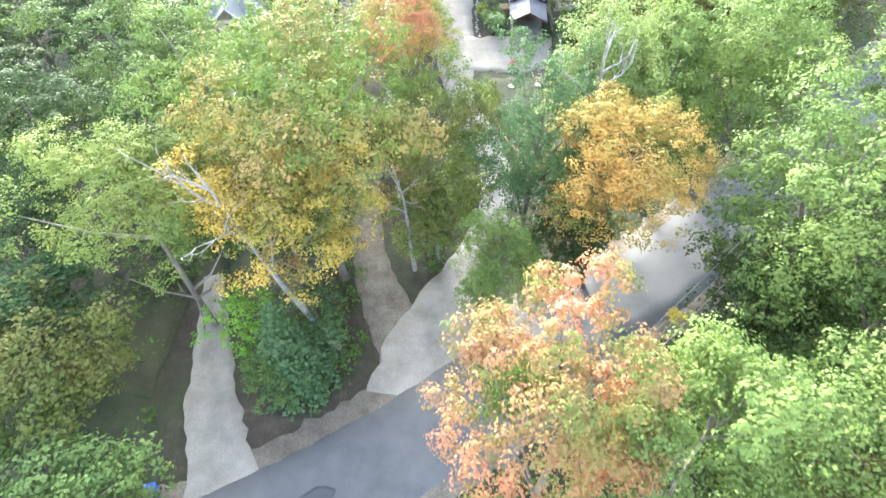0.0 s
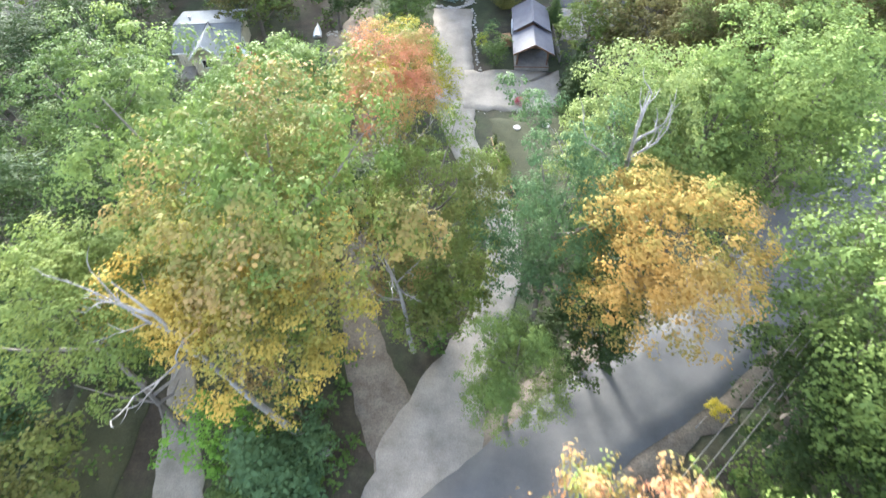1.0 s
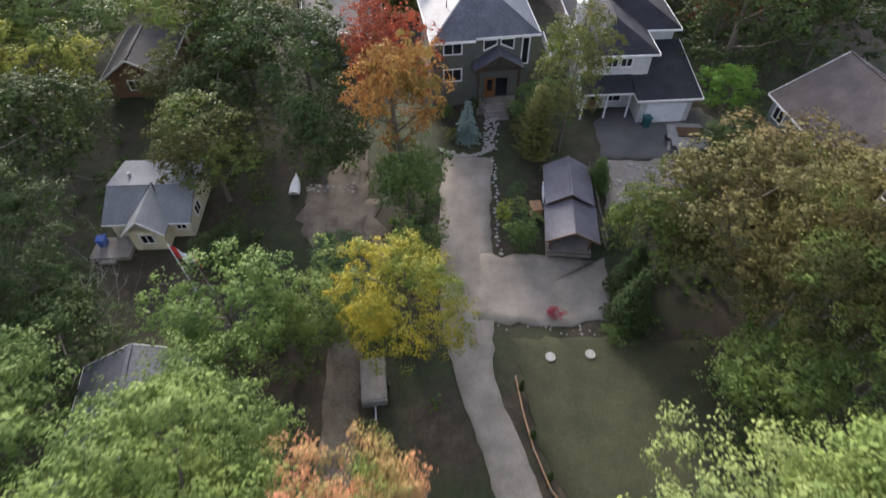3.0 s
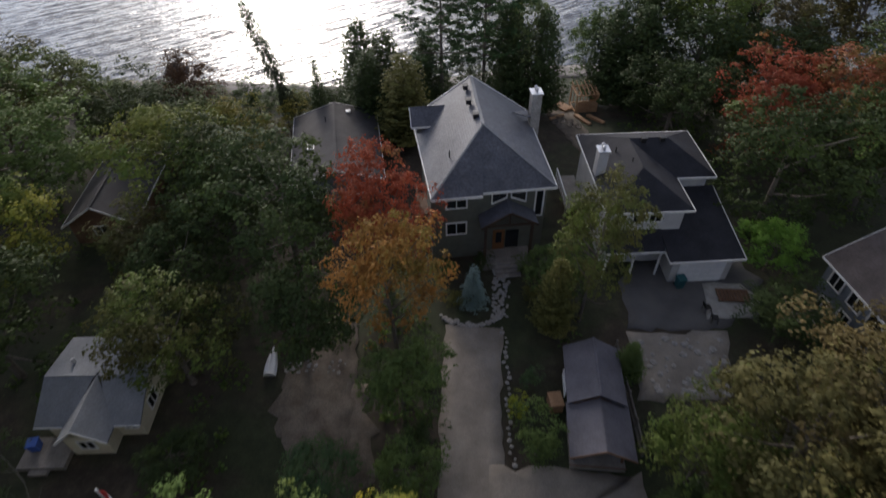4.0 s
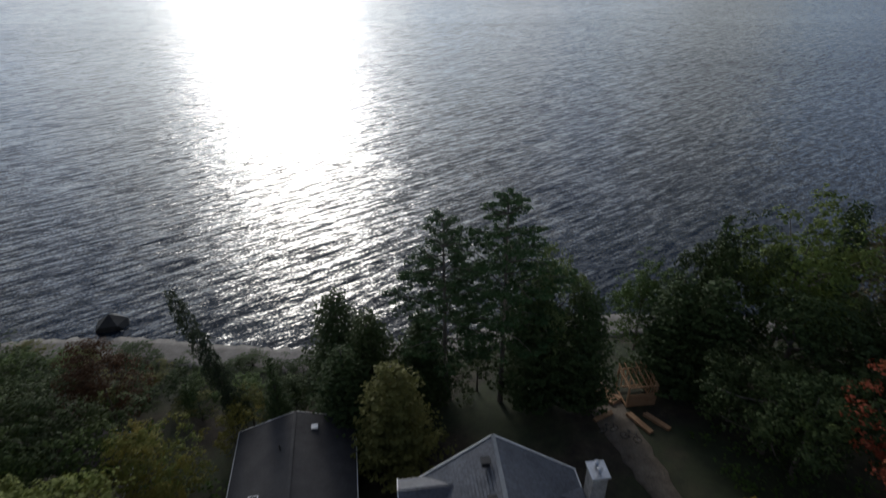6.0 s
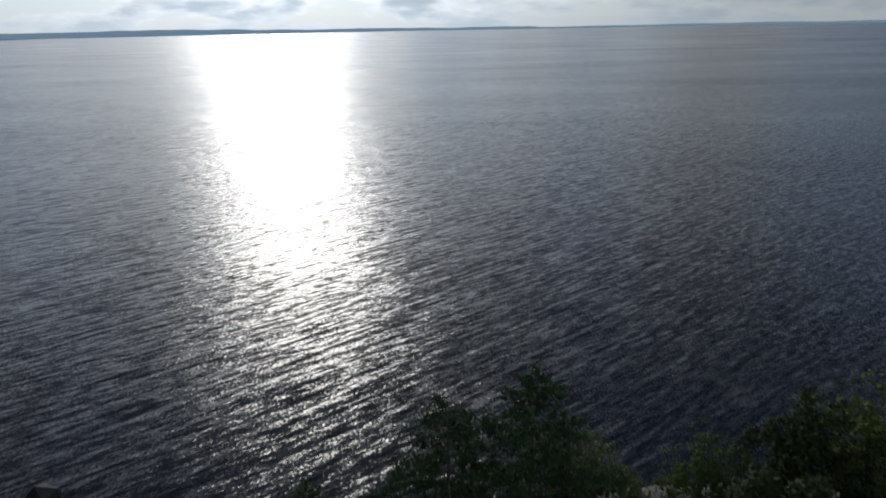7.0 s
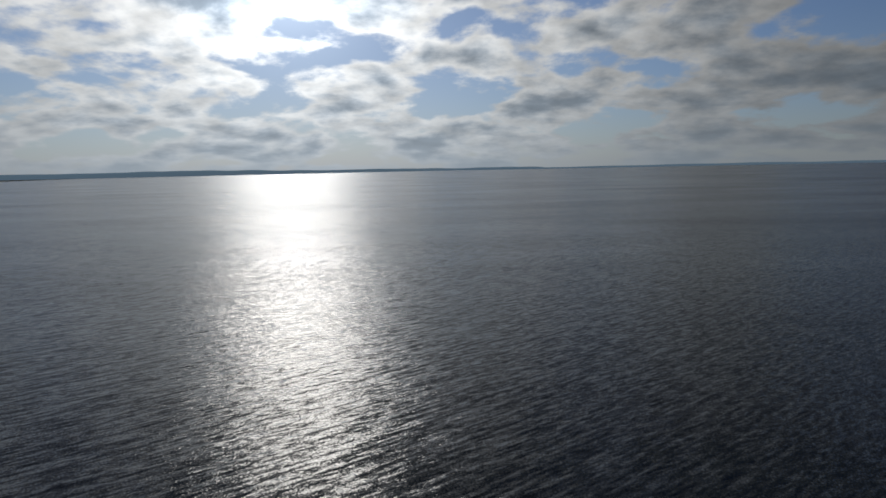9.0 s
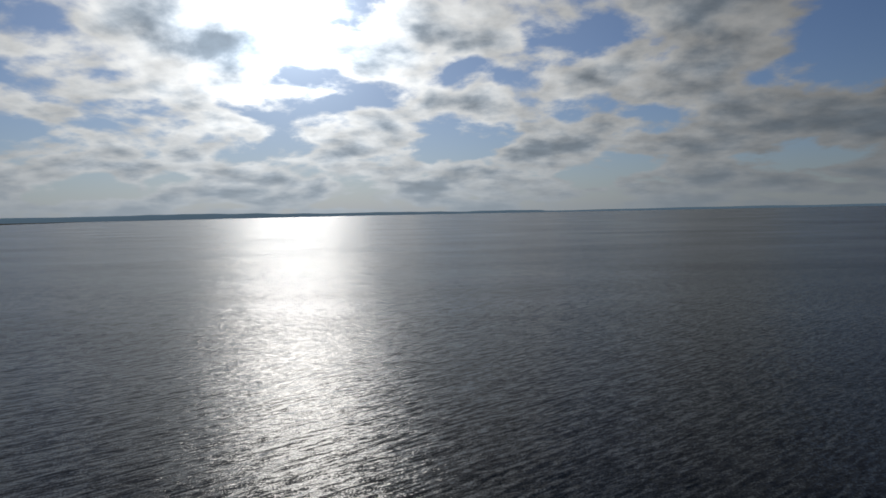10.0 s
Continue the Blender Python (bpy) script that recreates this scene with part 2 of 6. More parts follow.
M_GROUND, M_WATER, M_LEAF = ground_material(), water_material(), leaf_material("leaves")
M_ASPHALT = surface("asphalt", (0.095, 0.094, 0.096), (0.145, 0.142, 0.142), 0.35, 30, 0.95, 0.25, 0.01, patch=0.2, specular=0.12)
M_DARK_ASPHALT = surface("newer_asphalt", (0.055, 0.055, 0.06), (0.085, 0.085, 0.09), 0.6, 30, 0.9, 0.25, 0.01, patch=0.2)
M_GRAVEL = surface("gravel", (0.185, 0.162, 0.138), (0.315, 0.284, 0.246), 0.5, 14, 0.95, 0.6, 0.03, patch=0.3)
M_LITTER = surface("dirt_shoulder", (0.11, 0.088, 0.068), (0.21, 0.178, 0.142), 0.8, 9, 0.95, 0.6, 0.04, patch=0.45)
M_BEACH = surface("beach_gravel", (0.15, 0.138, 0.125), (0.25, 0.232, 0.21), 0.9, 9, 0.9, 0.6, 0.03, patch=0.4)
M_LAWN = surface("mown_grass", (0.032, 0.038, 0.017), (0.066, 0.066, 0.034), 0.35, 12, 0.95, 0.6, 0.05, patch=0.4)
M_BARK = surface("bark", (0.09, 0.075, 0.06), (0.2, 0.175, 0.15), 2.0, 18, 0.9, 0.7, 0.03)
M_DEADWOOD = surface("weathered_wood", (0.15, 0.14, 0.13), (0.30, 0.28, 0.265), 2.0, 18, 0.85, 0.5, 0.02)
M_SHINGLE = surface("asphalt_shingles", (0.060, 0.066, 0.084), (0.105, 0.113, 0.138), 0.8, 5, 0.55, 0.6, 0.02, patch=0.5, specular=0.5)
M_TRIM = surface("white_trim", (0.62, 0.62, 0.6), (0.78, 0.78, 0.76), 1.5, 20, 0.6, 0.1, 0.005, patch=0.1)
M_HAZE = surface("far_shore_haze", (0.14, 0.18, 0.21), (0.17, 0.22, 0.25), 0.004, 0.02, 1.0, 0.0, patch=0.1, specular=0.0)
haze_shader = M_HAZE.node_tree.nodes["Principled BSDF"]    # blue haze over the distant hills is painted in as a glow
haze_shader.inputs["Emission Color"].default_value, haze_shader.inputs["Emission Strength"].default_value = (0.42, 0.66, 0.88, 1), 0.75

# ---------- building helpers ----------


def mesh_object(name, verts, faces, material, parent=None, smooth=False):
    me = bpy.data.meshes.new(name)
    me.from_pydata([tuple(v) for v in verts], [], [tuple(f) for f in faces])
    me.update()
    if smooth:
        me.polygons.foreach_set("use_smooth", [True] * len(me.polygons))
    me.materials.append(material)
    ob = new(name, me)
    ob.parent = parent
    return ob


def part(name, bm, material, parent=None, label="", smooth=False):
    """Links a bmesh as one mesh object under a thing or under a part."""
    me = bpy.data.meshes.new(name)
    bmesh.ops.recalc_face_normals(bm, faces=bm.faces[:])
    bm.to_mesh(me)
    bm.free()
    if smooth:
        me.polygons.foreach_set("use_smooth", [True] * len(me.polygons))
    me.materials.append(material)
    ob = new(name, me)
    ob.parent = parent
    if label:
        tagged(ob, label)
    return ob


def thing(name, x, y, z, turn, label, category, group="", kind=""):
    ob = new(name)
    ob.empty_display_size = 0.5
    ob.matrix_basis = pose(x, y, z, 0, 0, turn)
    return tagged(ob, label, category, group, kind)


def add_box(bm, lo, hi, bevel=0.0, m=None):
    c = [(a + b) / 2 for a, b in zip(lo, hi)]
    s = [abs(b - a) for a, b in zip(lo, hi)]
    r = bmesh.ops.create_cube(bm, size=1.0, matrix=(m or Matrix()) @ Matrix.LocRotScale(c, None, s))
    if bevel:
        bmesh.ops.bevel(bm, geom=list({e for v in r["verts"] for e in v.link_edges}), offset=bevel, segments=1, affect="EDGES", profile=0.5)
    return bm


def box(lo, hi, bevel=0.0):
    return add_box(bmesh.new(), lo, hi, bevel)


def slab(points, thick, down=True):
    """A prism from a planar polygon: its top face at the points, thick metres deep along z."""
    bm = bmesh.new()
    n = len(points)
    top = [bm.verts.new(p) for p in points]
    low = [bm.verts.new((p[0], p[1], p[2] - thick)) for p in points]
    bm.faces.new(top)
    bm.faces.new(low[::-1])
    for i in range(n):
        bm.faces.new((top[i], low[i], low[(i + 1) % n], top[(i + 1) % n]))
    return bm


def beam(bm, a, b, w, h):
    """A square-edged stick from a to b."""
    a, b = Vector(a), Vector(b)
    d = b - a
    m = Matrix.Translation((a + b) / 2) @ d.to_track_quat("Y", "Z").to_matrix().to_4x4()
    return add_box(bm, (-w / 2, -d.length / 2, -h / 2), (w / 2, d.length / 2, h / 2), 0, m)


def tube(verts, faces, path, radii, sides=6):
    """Adds a tapered tube along a path to lists of verts and faces."""
    base = len(verts)
    path = [Vector(p) for p in path]
    for i, (p, r) in enumerate(zip(path, radii)):
        d = (path[min(i + 1, len(path) - 1)] - path[max(i - 1, 0)]).normalized()
        q = d.to_track_quat("Z", "Y")
        for k in range(sides):
            a = 2 * math.pi * k / sides
            verts.append(p + q @ Vector((r * math.cos(a), r * math.sin(a), 0)))
    for i in range(len(path) - 1):
        for k in range(sides):
            a, b = base + i * sides + k, base + i * sides + (k + 1) % sides
            faces.append((a, b, b + sides, a + sides))
    faces.append(tuple(range(base + (len(path) - 1) * sides, base + len(path) * sides)))


# ---------- land and lake ----------


def shore_line(x):
    return 117.5 + 0.10 * x + 1.6 * math.sin(x * 0.11) + (0.0007 * x * x if x < 0 else 0)


def smooth_step(a, b, x):
    t = max(0.0, min(1.0, (x - a) / (b - a)))
    return t * t * (3 - 2 * t)


def land_height(x, y):
    """Level by the road, a low rise under the houses, then down to the beach and the lake bed."""
    edge = shore_line(x)
    rise = smooth_step(58, 80, y) * (0.45 + 0.95 * smooth_step(-11, -3, x))
    if y > edge:
        return -1.0 - 0.12 * min(y - edge, 60)
    s = smooth_step(93, edge + 3, y)
    return rise * (1 - s) - 1.0 * s if y > 93 else rise


# ---------- trees ----------


def leaf_mesh(name, centres, normals, sizes, rng, bend=0.25, swell=None):
    """Many small bent leaf sprays: two triangles each. swell: the way their tuft bulges, which evens out their shading."""
    n = len(centres)
    nrm = normals / np.linalg.norm(normals, axis=1, keepdims=True)
    ref = rng.normal(size=(n, 3))
    u = np.cross(nrm, ref)
    u /= np.linalg.norm(u, axis=1, keepdims=True)
    v = np.cross(nrm, u)
    s = sizes[:, None]
    asp = rng.uniform(0.5, 0.85, (n, 1))
    p = np.stack([centres - u * s, centres - v * s * asp + nrm * s * bend, centres + u * s, centres + v * s * asp + nrm * s * bend], 1).reshape(-1, 3)
    me = bpy.data.meshes.new(name)
    me.vertices.add(4 * n)
    me.vertices.foreach_set("co", p.ravel())
    me.loops.add(4 * n)
    me.loops.foreach_set("vertex_index", np.arange(4 * n, dtype=np.int32))
    me.polygons.add(n)
    me.polygons.foreach_set("loop_start", np.arange(0, 4 * n, 4, dtype=np.int32))
    me.polygons.foreach_set("loop_total", np.full(n, 4, dtype=np.int32))
    me.update(calc_edges=True)
    if swell is not None:
        me.polygons.foreach_set("use_smooth", [True] * n)
        w = swell / np.linalg.norm(swell, axis=1, keepdims=True) + 0.22 * nrm
        w /= np.linalg.norm(w, axis=1, keepdims=True)
        me.normals_split_custom_set_from_vertices(np.repeat(w, 4, axis=0))
    me.materials.append(M_LEAF)
    return me


def broad_crown(seed, clumps=95, leaves=115, size=(0.014, 0.032), low=0.30, spread=1.0, gaps=0.0):
    """A crown one unit in radius and three high (base at 0, top at 3): clumps of leaves on limbs, an uneven outline."""
    rng = np.random.default_rng(seed)
    cs = []
    lobes = rng.normal(size=(7, 3))
    lobes /= np.linalg.norm(lobes, axis=1, keepdims=True)
    amp = rng.uniform(0.0, 0.5, 7)
    while len(cs) < clumps:
        d = rng.normal(size=3)
        d /= np.linalg.norm(d)
        if d[2] < -0.75:
            continue
        r = rng.uniform(0.05, 1.0) ** 0.38
        r *= 0.70 + (amp * np.maximum(lobes @ d, 0) ** 3).sum()
        cs.append((d[0] * r * spread, d[1] * r * spread, 1.8 + d[2] * r * (1.25 if d[2] > 0 else 3.0 * (0.8 - low))))
    cs = np.array(cs)
    cs[:, :2] *= 0.92 / np.quantile(np.hypot(cs[:, 0], cs[:, 1]), 0.93)
    cs[:, 2] = 1.8 + (cs[:, 2] - 1.8) * np.where(cs[:, 2] > 1.8, 1.0 / (cs[:, 2].max() - 1.8), 1.0)
    rad = rng.uniform(0.17, 0.34, clumps)
    # each clump carries round tufts of leaves on its outer side
    k = rng.integers(0, clumps, clumps * leaves)
    tufts = 13
    td = rng.normal(size=(clumps, tufts, 3)) + cs[:, None, :] * (0.5, 0.5, 0.0)
    td[:, :, 2] += 0.8
    td /= np.linalg.norm(td, axis=2, keepdims=True)
    td = td * rng.uniform(0.65, 1.2, (clumps, tufts, 1))
    d = rng.normal(size=(len(k), 3))
    d[:, 2] += 0.35
    d /= np.linalg.norm(d, axis=1, keepdims=True)
    away = td[k, rng.integers(0, tufts, len(k))] + d * rng.uniform(0.2, 1.0, (len(k), 1)) ** 0.6 * 0.38 * (1, 1, 0.75)
    c = cs[k] + away * rad[k][:, None] * (1, 1, 0.8)
    nr = d * 0.75 + away * 0.45 + rng.normal(size=d.shape) * 0.16 + (0, 0, 0.30)
    swell = d * 0.55 + away * 0.5 + (cs[k] - (0, 0, 1.5)) * (0.25, 0.25, 0.12) + (0, 0, 0.25)
    return leaf_mesh("crown", c, nr, rng.uniform(*size, len(k)), rng, 0.25, swell), cs


def broad_wood(seed, cs):
    """Trunk mesh and limb meshes for a crown with the given clump centres (same unit frame)."""
    rng = random.Random(seed)
    v, f = [], []
    lean = (rng.uniform(-0.08, 0.08), rng.uniform(-0.08, 0.08))
    path = [(lean[0] * z / 2, lean[1] * z / 2, z) for z in (-0.05, 0.15, 0.7, 1.3, 1.9, 2.5)]
    tube(v, f, path, (0.075, 0.052, 0.044, 0.034, 0.022, 0.006), 7)
    trunk = bpy.data.meshes.new("trunk")
    trunk.from_pydata([tuple(p) for p in v], [], f)
    trunk.materials.append(M_BARK)
    limbs = []
    for c in rng.sample(range(len(cs)), 8):
        v, f = [], []
        e = Vector(cs[c])
        z0 = max(0.6, min(1.8, e.z - 0.6))
        s = Vector((lean[0] * z0 / 2, lean[1] * z0 / 2, z0))
        mid = s.lerp(e, 0.55) + Vector((0, 0, -0.08))
        tube(v, f, (s, mid, e), (0.024, 0.015, 0.005), 5)
        me = bpy.data.meshes.new("limb")
        me.from_pydata([tuple(p) for p in v], [], f)
        me.materials.append(M_BARK)
        limbs.append(me)
    return trunk, limbs


def conifer_crown(seed, tiers, per_tier, needle, droop, taper, gaps, start):
    """Tiers of drooping boughs round a straight stem, one unit high."""
    rng = np.random.default_rng(seed)
    c, nr, sz = [], [], []
    bough = []
    for i in range(tiers):
        z = start + (1 - start) * i / tiers
        reach = (1 - z) ** taper * 0.30 * rng.uniform(0.75, 1.15) + 0.012
        n = max(4, int(per_tier * (0.4 + 0.6 * (1 - z))))
        for k in range(n):
            if rng.random() < gaps:
                continue
            a = 2 * math.pi * (k + rng.random() * 0.8) / n
            ln = reach * rng.uniform(0.7, 1.15)
            m = max(5, int(needle * ln / 0.2))
            t = rng.uniform(0.12, 1.0, m) ** 0.8
            w = 0.055 * (1 - 0.6 * t) * rng.normal(size=m)
            x = np.cos(a) * ln * t - np.sin(a) * w
            y = np.sin(a) * ln * t + np.cos(a) * w
            zz = z - droop * ln * t * t + rng.normal(size=m) * 0.006
            c.append(np.stack([x, y, zz], 1))
            nr.append(np.stack([np.cos(a) * 0.4 + rng.normal(size=m) * 0.4, np.sin(a) * 0.4 + rng.normal(size=m) * 0.4, 0.9 + 0 * x], 1))
            sz.append(rng.uniform(0.010, 0.020, m))
            bough.append((a, ln, z))
    return leaf_mesh("crown", np.concatenate(c), np.concatenate(nr), np.concatenate(sz), rng, -0.2), bough


def pine_crown(seed, whorls=13, start=0.34):
    """Open whorls of level boughs that carry flat tufts of long needles; one unit high."""
    rng = np.random.default_rng(seed)
    c, nr = [], []
    v, f = [], []
    tube(v, f, [(0, 0, z) for z in (-0.02, 0.2, 0.5, 0.8, 0.985)], (0.017, 0.014, 0.010, 0.006, 0.002), 6)
    for i in range(whorls):
        z = start + (0.97 - start) * (i + rng.uniform(-0.2, 0.2)) / (whorls - 1)
        n = 3 + int(rng.integers(0, 3))
        turn = rng.uniform(0, 6.28)
        for k in range(n):
            a = turn + 6.283 * (k + rng.uniform(-0.25, 0.25)) / n
            ln = (0.05 + 0.25 * min(1.0, (1.0 - z) / 0.40) ** 0.75) * rng.uniform(0.55, 1.2)
            rise = rng.uniform(0.05, 0.30)
            tip = np.array([math.cos(a) * ln, math.sin(a) * ln, z + rise * ln])
            tube(v, f, [(0, 0, z), tuple(tip * (0.55, 0.55, 1) - (0, 0, 0.02 * ln)), tuple(tip)], (0.0035, 0.0022, 0.001), 4)
            tufts = max(4, int(ln * 62))
            for q in range(tufts):
                u = 0.30 + 0.75 * (q + rng.uniform(0, 0.6)) / tufts
                side = rng.normal() * 0.17 * ln
                o = np.array([math.cos(a) * ln * u - math.sin(a) * side, math.sin(a) * ln * u + math.cos(a) * side, z + rise * ln * u * u + 0.006])
                m = 28
                d = rng.normal(size=(m, 3))
                d /= np.linalg.norm(d, axis=1, keepdims=True)
                c.append(o + d * rng.uniform(0.3, 1.0, (m, 1)) * (0.033, 0.033, 0.006))
                nr.append(d * 0.8 + (0, 0, 0.7))
    c, nr = np.concatenate(c), np.concatenate(nr)
    crown = leaf_mesh("crown", c, nr, rng.uniform(0.004, 0.009, len(c)), rng, -0.2)
    wood = bpy.data.meshes.new("trunk")
    wood.from_pydata([tuple(p) for p in v], [], f)
    wood.materials.append(M_BARK)
    return crown, wood


def conifer_wood(top_r=0.004, base_r=0.018):
    v, f = [], []
    tube(v, f, [(0, 0, z) for z in (-0.02, 0.2, 0.5, 0.8, 0.985)], (base_r, base_r * 0.8, base_r * 0.6, base_r * 0.3, top_r), 6)
    me = bpy.data.meshes.new("trunk")
    me.from_pydata([tuple(p) for p in v], [], f)
    me.materials.append(M_BARK)
    return me


BROAD, FAR_BROAD = [], []
for s in range(7):
    n_clumps, low_ = (80, 84, 78, 82, 86, 78, 82)[s], (0.30, 0.22, 0.36, 0.3, 0.18, 0.34, 0.25)[s]
    crown_me, centres_ = broad_crown(11 + s, clumps=n_clumps, leaves=350, size=(0.0105, 0.022), low=low_)
    wood = broad_wood(50 + s, centres_)
    BROAD.append((crown_me, *wood))
    FAR_BROAD.append((broad_crown(11 + s, clumps=n_clumps, leaves=120, size=(0.018, 0.038), low=low_)[0], *wood))
BUSH = [broad_crown(31 + s, clumps=45, leaves=80, size=(0.022, 0.05), low=0.0)[0] for s in range(3)]
SPRUCE = [conifer_crown(41 + s, 36, 14, 22, 0.55, 0.95, 0.0, 0.04)[0] for s in range(2)]
CEDAR = [conifer_crown(45 + s, 42, 13, 24, -0.5, 0.55, 0.05, 0.03)[0] for s in range(2)]
PINE = [pine_crown(61 + s) for s in range(3)]
SPARSE = [conifer_crown(66, 36, 9, 38, 0.3, 0.30, 0.22, 0.2)[0]]
YOUNG = [conifer_crown(47, 15, 11, 46, 0.45, 0.9, 0.12, 0.05)[0]]
STEM = conifer_wood()
tree_count = [0]
ROOTS = []


def put(name, me, parent, colour=None):
    ob = new(name, me)
    ob.parent = parent
    if colour:
        ob.color = colour
    return ob


def broadleaf(x, y, h, r, colour, label, green=0.25, shape=None, name="maple_tree", lift=0.0):
    """A broad-leaved tree; green: how far patches of green break into its colour."""
    tree_count[0] += 1
    i = tree_count[0]
    ROOTS.append((x, y, r))
    crown_me, trunk_me, limb_mes = (BROAD if y < 57 and h > 11 else FAR_BROAD)[i % 7 if shape is None else shape]
    ob = thing(name, x, y, land_height(x, y), (i * 77) % 360, label, "tree")
    ob.matrix_basis = ob.matrix_basis @ Matrix.Diagonal((r * 1.1, r * 1.1, h / 3.05, 1))
    crown = put("crown", crown_me, ob, (*colour, green))
    crown.scale.z, crown.location.z = 1 - lift, 3.0 * lift
    put("trunk", trunk_me, ob)
    for me in limb_mes:
        put("limb", me, ob)
    return ob


def bush(x, y, h, r, colour, label, green=0.2, name="shrub"):
    tree_count[0] += 1
    i = tree_count[0]
    ob = thing(name, x, y, land_height(x, y), (i * 77) % 360, label, "shrub")
    ob.matrix_basis = ob.matrix_basis @ Matrix.Diagonal((r, r, h / 2.9, 1))
    put("foliage", BUSH[i % 3], ob, (*colour, green)).location.z = -0.12
    put("stem", BROAD[i % 7][1], ob).scale.z = 0.6
    return ob


def conifer(x, y, h, r, colour, label, kind="spruce", lean=(0, 0)):
    """r: the reach of the lowest boughs."""
    tree_count[0] += 1
    i = tree_count[0]
    bank = {"spruce": SPRUCE, "cedar": CEDAR, "pine": PINE, "sparse": SPARSE, "young": YOUNG}[kind]
    z = land_height(x, y)
    ob = thing(("spruce" if kind in ("sparse", "young") else kind) + "_tree", x, y, z, 0, label, "tree")
    wide = r / 0.30
    ob.matrix_basis = pose(x, y, z, lean[0], lean[1], 0) @ pose(0, 0, 0, 0, 0, (i * 77) % 360) @ Matrix.Diagonal((wide, wide, h, 1))
    crown_me = bank[i % len(bank)]
    put("crown", crown_me[0] if kind == "pine" else crown_me, ob, (*colour, 0.0))
    put("trunk", crown_me[1] if kind == "pine" else STEM, ob)
    return ob


def steps(lo, hi, fine_lo, fine_hi, fine):
    a = list(np.arange(fine_lo, fine_hi + fine, fine))
    k, s = fine_lo, fine
    while k > lo:
        s *= 1.6
        k -= s
        a.insert(0, max(k, lo))
    k, s = a[-1], fine
    while k < hi:
        s *= 1.6
        k += s
        a.append(min(k, hi))
    return a


xs, ys = steps(-4700, 4700, -70, 70, 2.0), steps(-1500, 4700, -10, 130, 2.0)
gv = [(x, y, land_height(x, y) + (0.10 * noise.noise((x * 0.13, y * 0.13, 0)) - 0.06 if -90 < x < 90 else 0)) for y in ys for x in xs]
W = len(xs)
gf = [(j * W + i, j * W + i + 1, (j + 1) * W + i + 1, (j + 1) * W + i) for j in range(len(ys) - 1) for i in range(W - 1)]
ground = tagged(mesh_object("ground", gv, gf, M_GROUND, smooth=True), "brown leaf-littered earth with patches of mown grass", "ground", kind="structure")

wy = steps(98, 4750, 100, 140, 5)
wx = steps(-4700, 4700, -60, 60, 10)
wv = [(x, y, -1.0) for y in wy for x in wx]
W = len(wx)
wf = [(j * W + i, j * W + i + 1, (j + 1) * W + i + 1, (j + 1) * W + i) for j in range(len(wy) - 1) for i in range(W - 1)]
water = tagged(mesh_object("water", wv, wf, M_WATER), "grey-blue rippled lake water with a bright sun glint", "lake", kind="structure")


def far_shore():
    """Low wooded hills across the lake, nearer and higher to one side."""
    v, f = [], []
    n = 240
    for i in range(n + 1):
        x = -4600 + 9200 * i / n
        y0 = 4550 - 1500 * max(0.0, min(1.0, (-x - 200) / 3600)) ** 1.2
        h = 9 + 24 * max(0.0, min(1.0, (-x + 600) / 2500)) + 14 * noise.noise((x * 0.0013, 1.0, 0)) + 5 * noise.noise((x * 0.006, 5.0, 0))
        if x > 600:
            h = 10 + 6 * noise.noise((x * 0.002, 3.0, 0)) + 6 * min(1, (x - 600) / 2000)
        v += [(x, y0, -1.5), (x, y0 + 60, max(3.0, h * 0.55)), (x, y0 + 180, max(5.0, h)), (x, y0 + 400, -1.5)]
    for i in range(n):
        for k in range(3):
            a = 4 * i + k
            f.append((a, a + 4, a + 5, a + 1))
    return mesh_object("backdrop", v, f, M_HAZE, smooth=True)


tagged(far_shore(), "distant blue-grey wooded hills across the lake, haze painted in", "hills", kind="structure")


def strip(name, pts, material, label, category, z=0.03, ragged=0.12, seed=0, crown=0.0):
    """A road or track from centre points (x, y, width), smoothed, with an uneven edge and a skirt into the ground."""
    rng = random.Random(seed)
    fine = []
    for i in range(len(pts) - 1):
        p0, p1, p2, p3 = (np.array(pts[max(0, min(len(pts) - 1, j))], float) for j in (i - 1, i, i + 1, i + 2))
        n = max(2, int(np.linalg.norm(p2[:2] - p1[:2]) / 0.7))
        for k in range(n):
            s = k / n
            fine.append(0.5 * (2 * p1 + (p2 - p0) * s + (2 * p0 - 5 * p1 + 4 * p2 - p3) * s * s + (3 * p1 - p0 - 3 * p2 + p3) * s ** 3))
    fine.append(np.array(pts[-1], float))
    v, f = [], []
    cols = (-1.0, -0.97, -0.5, 0.0, 0.5, 0.97, 1.0)
    for i, p in enumerate(fine):
        d = fine[min(i + 1, len(fine) - 1)][:2] - fine[max(i - 1, 0)][:2]
        d /= np.linalg.norm(d)
        nx, ny = d[1], -d[0]
        l, r = (p[2] / 2 * (1 + rng.uniform(-ragged, ragged)) for _ in range(2))
        for c in cols:
            w = c * (l if c < 0 else r)
            zz = -0.12 if abs(c) == 1.0 else z + crown * (1 - c * c)
            px, py = p[0] + nx * w, p[1] + ny * w
            v.append((px, py, zz + land_height(px, py)))
    W = len(cols)
    f = [(j * W + i, j * W + i + 1, (j + 1) * W + i + 1, (j + 1) * W + i) for j in range(len(fine) - 1) for i in range(W - 1)]
    return tagged(mesh_object(name, v, f, material, smooth=True), label, category, kind="structure")


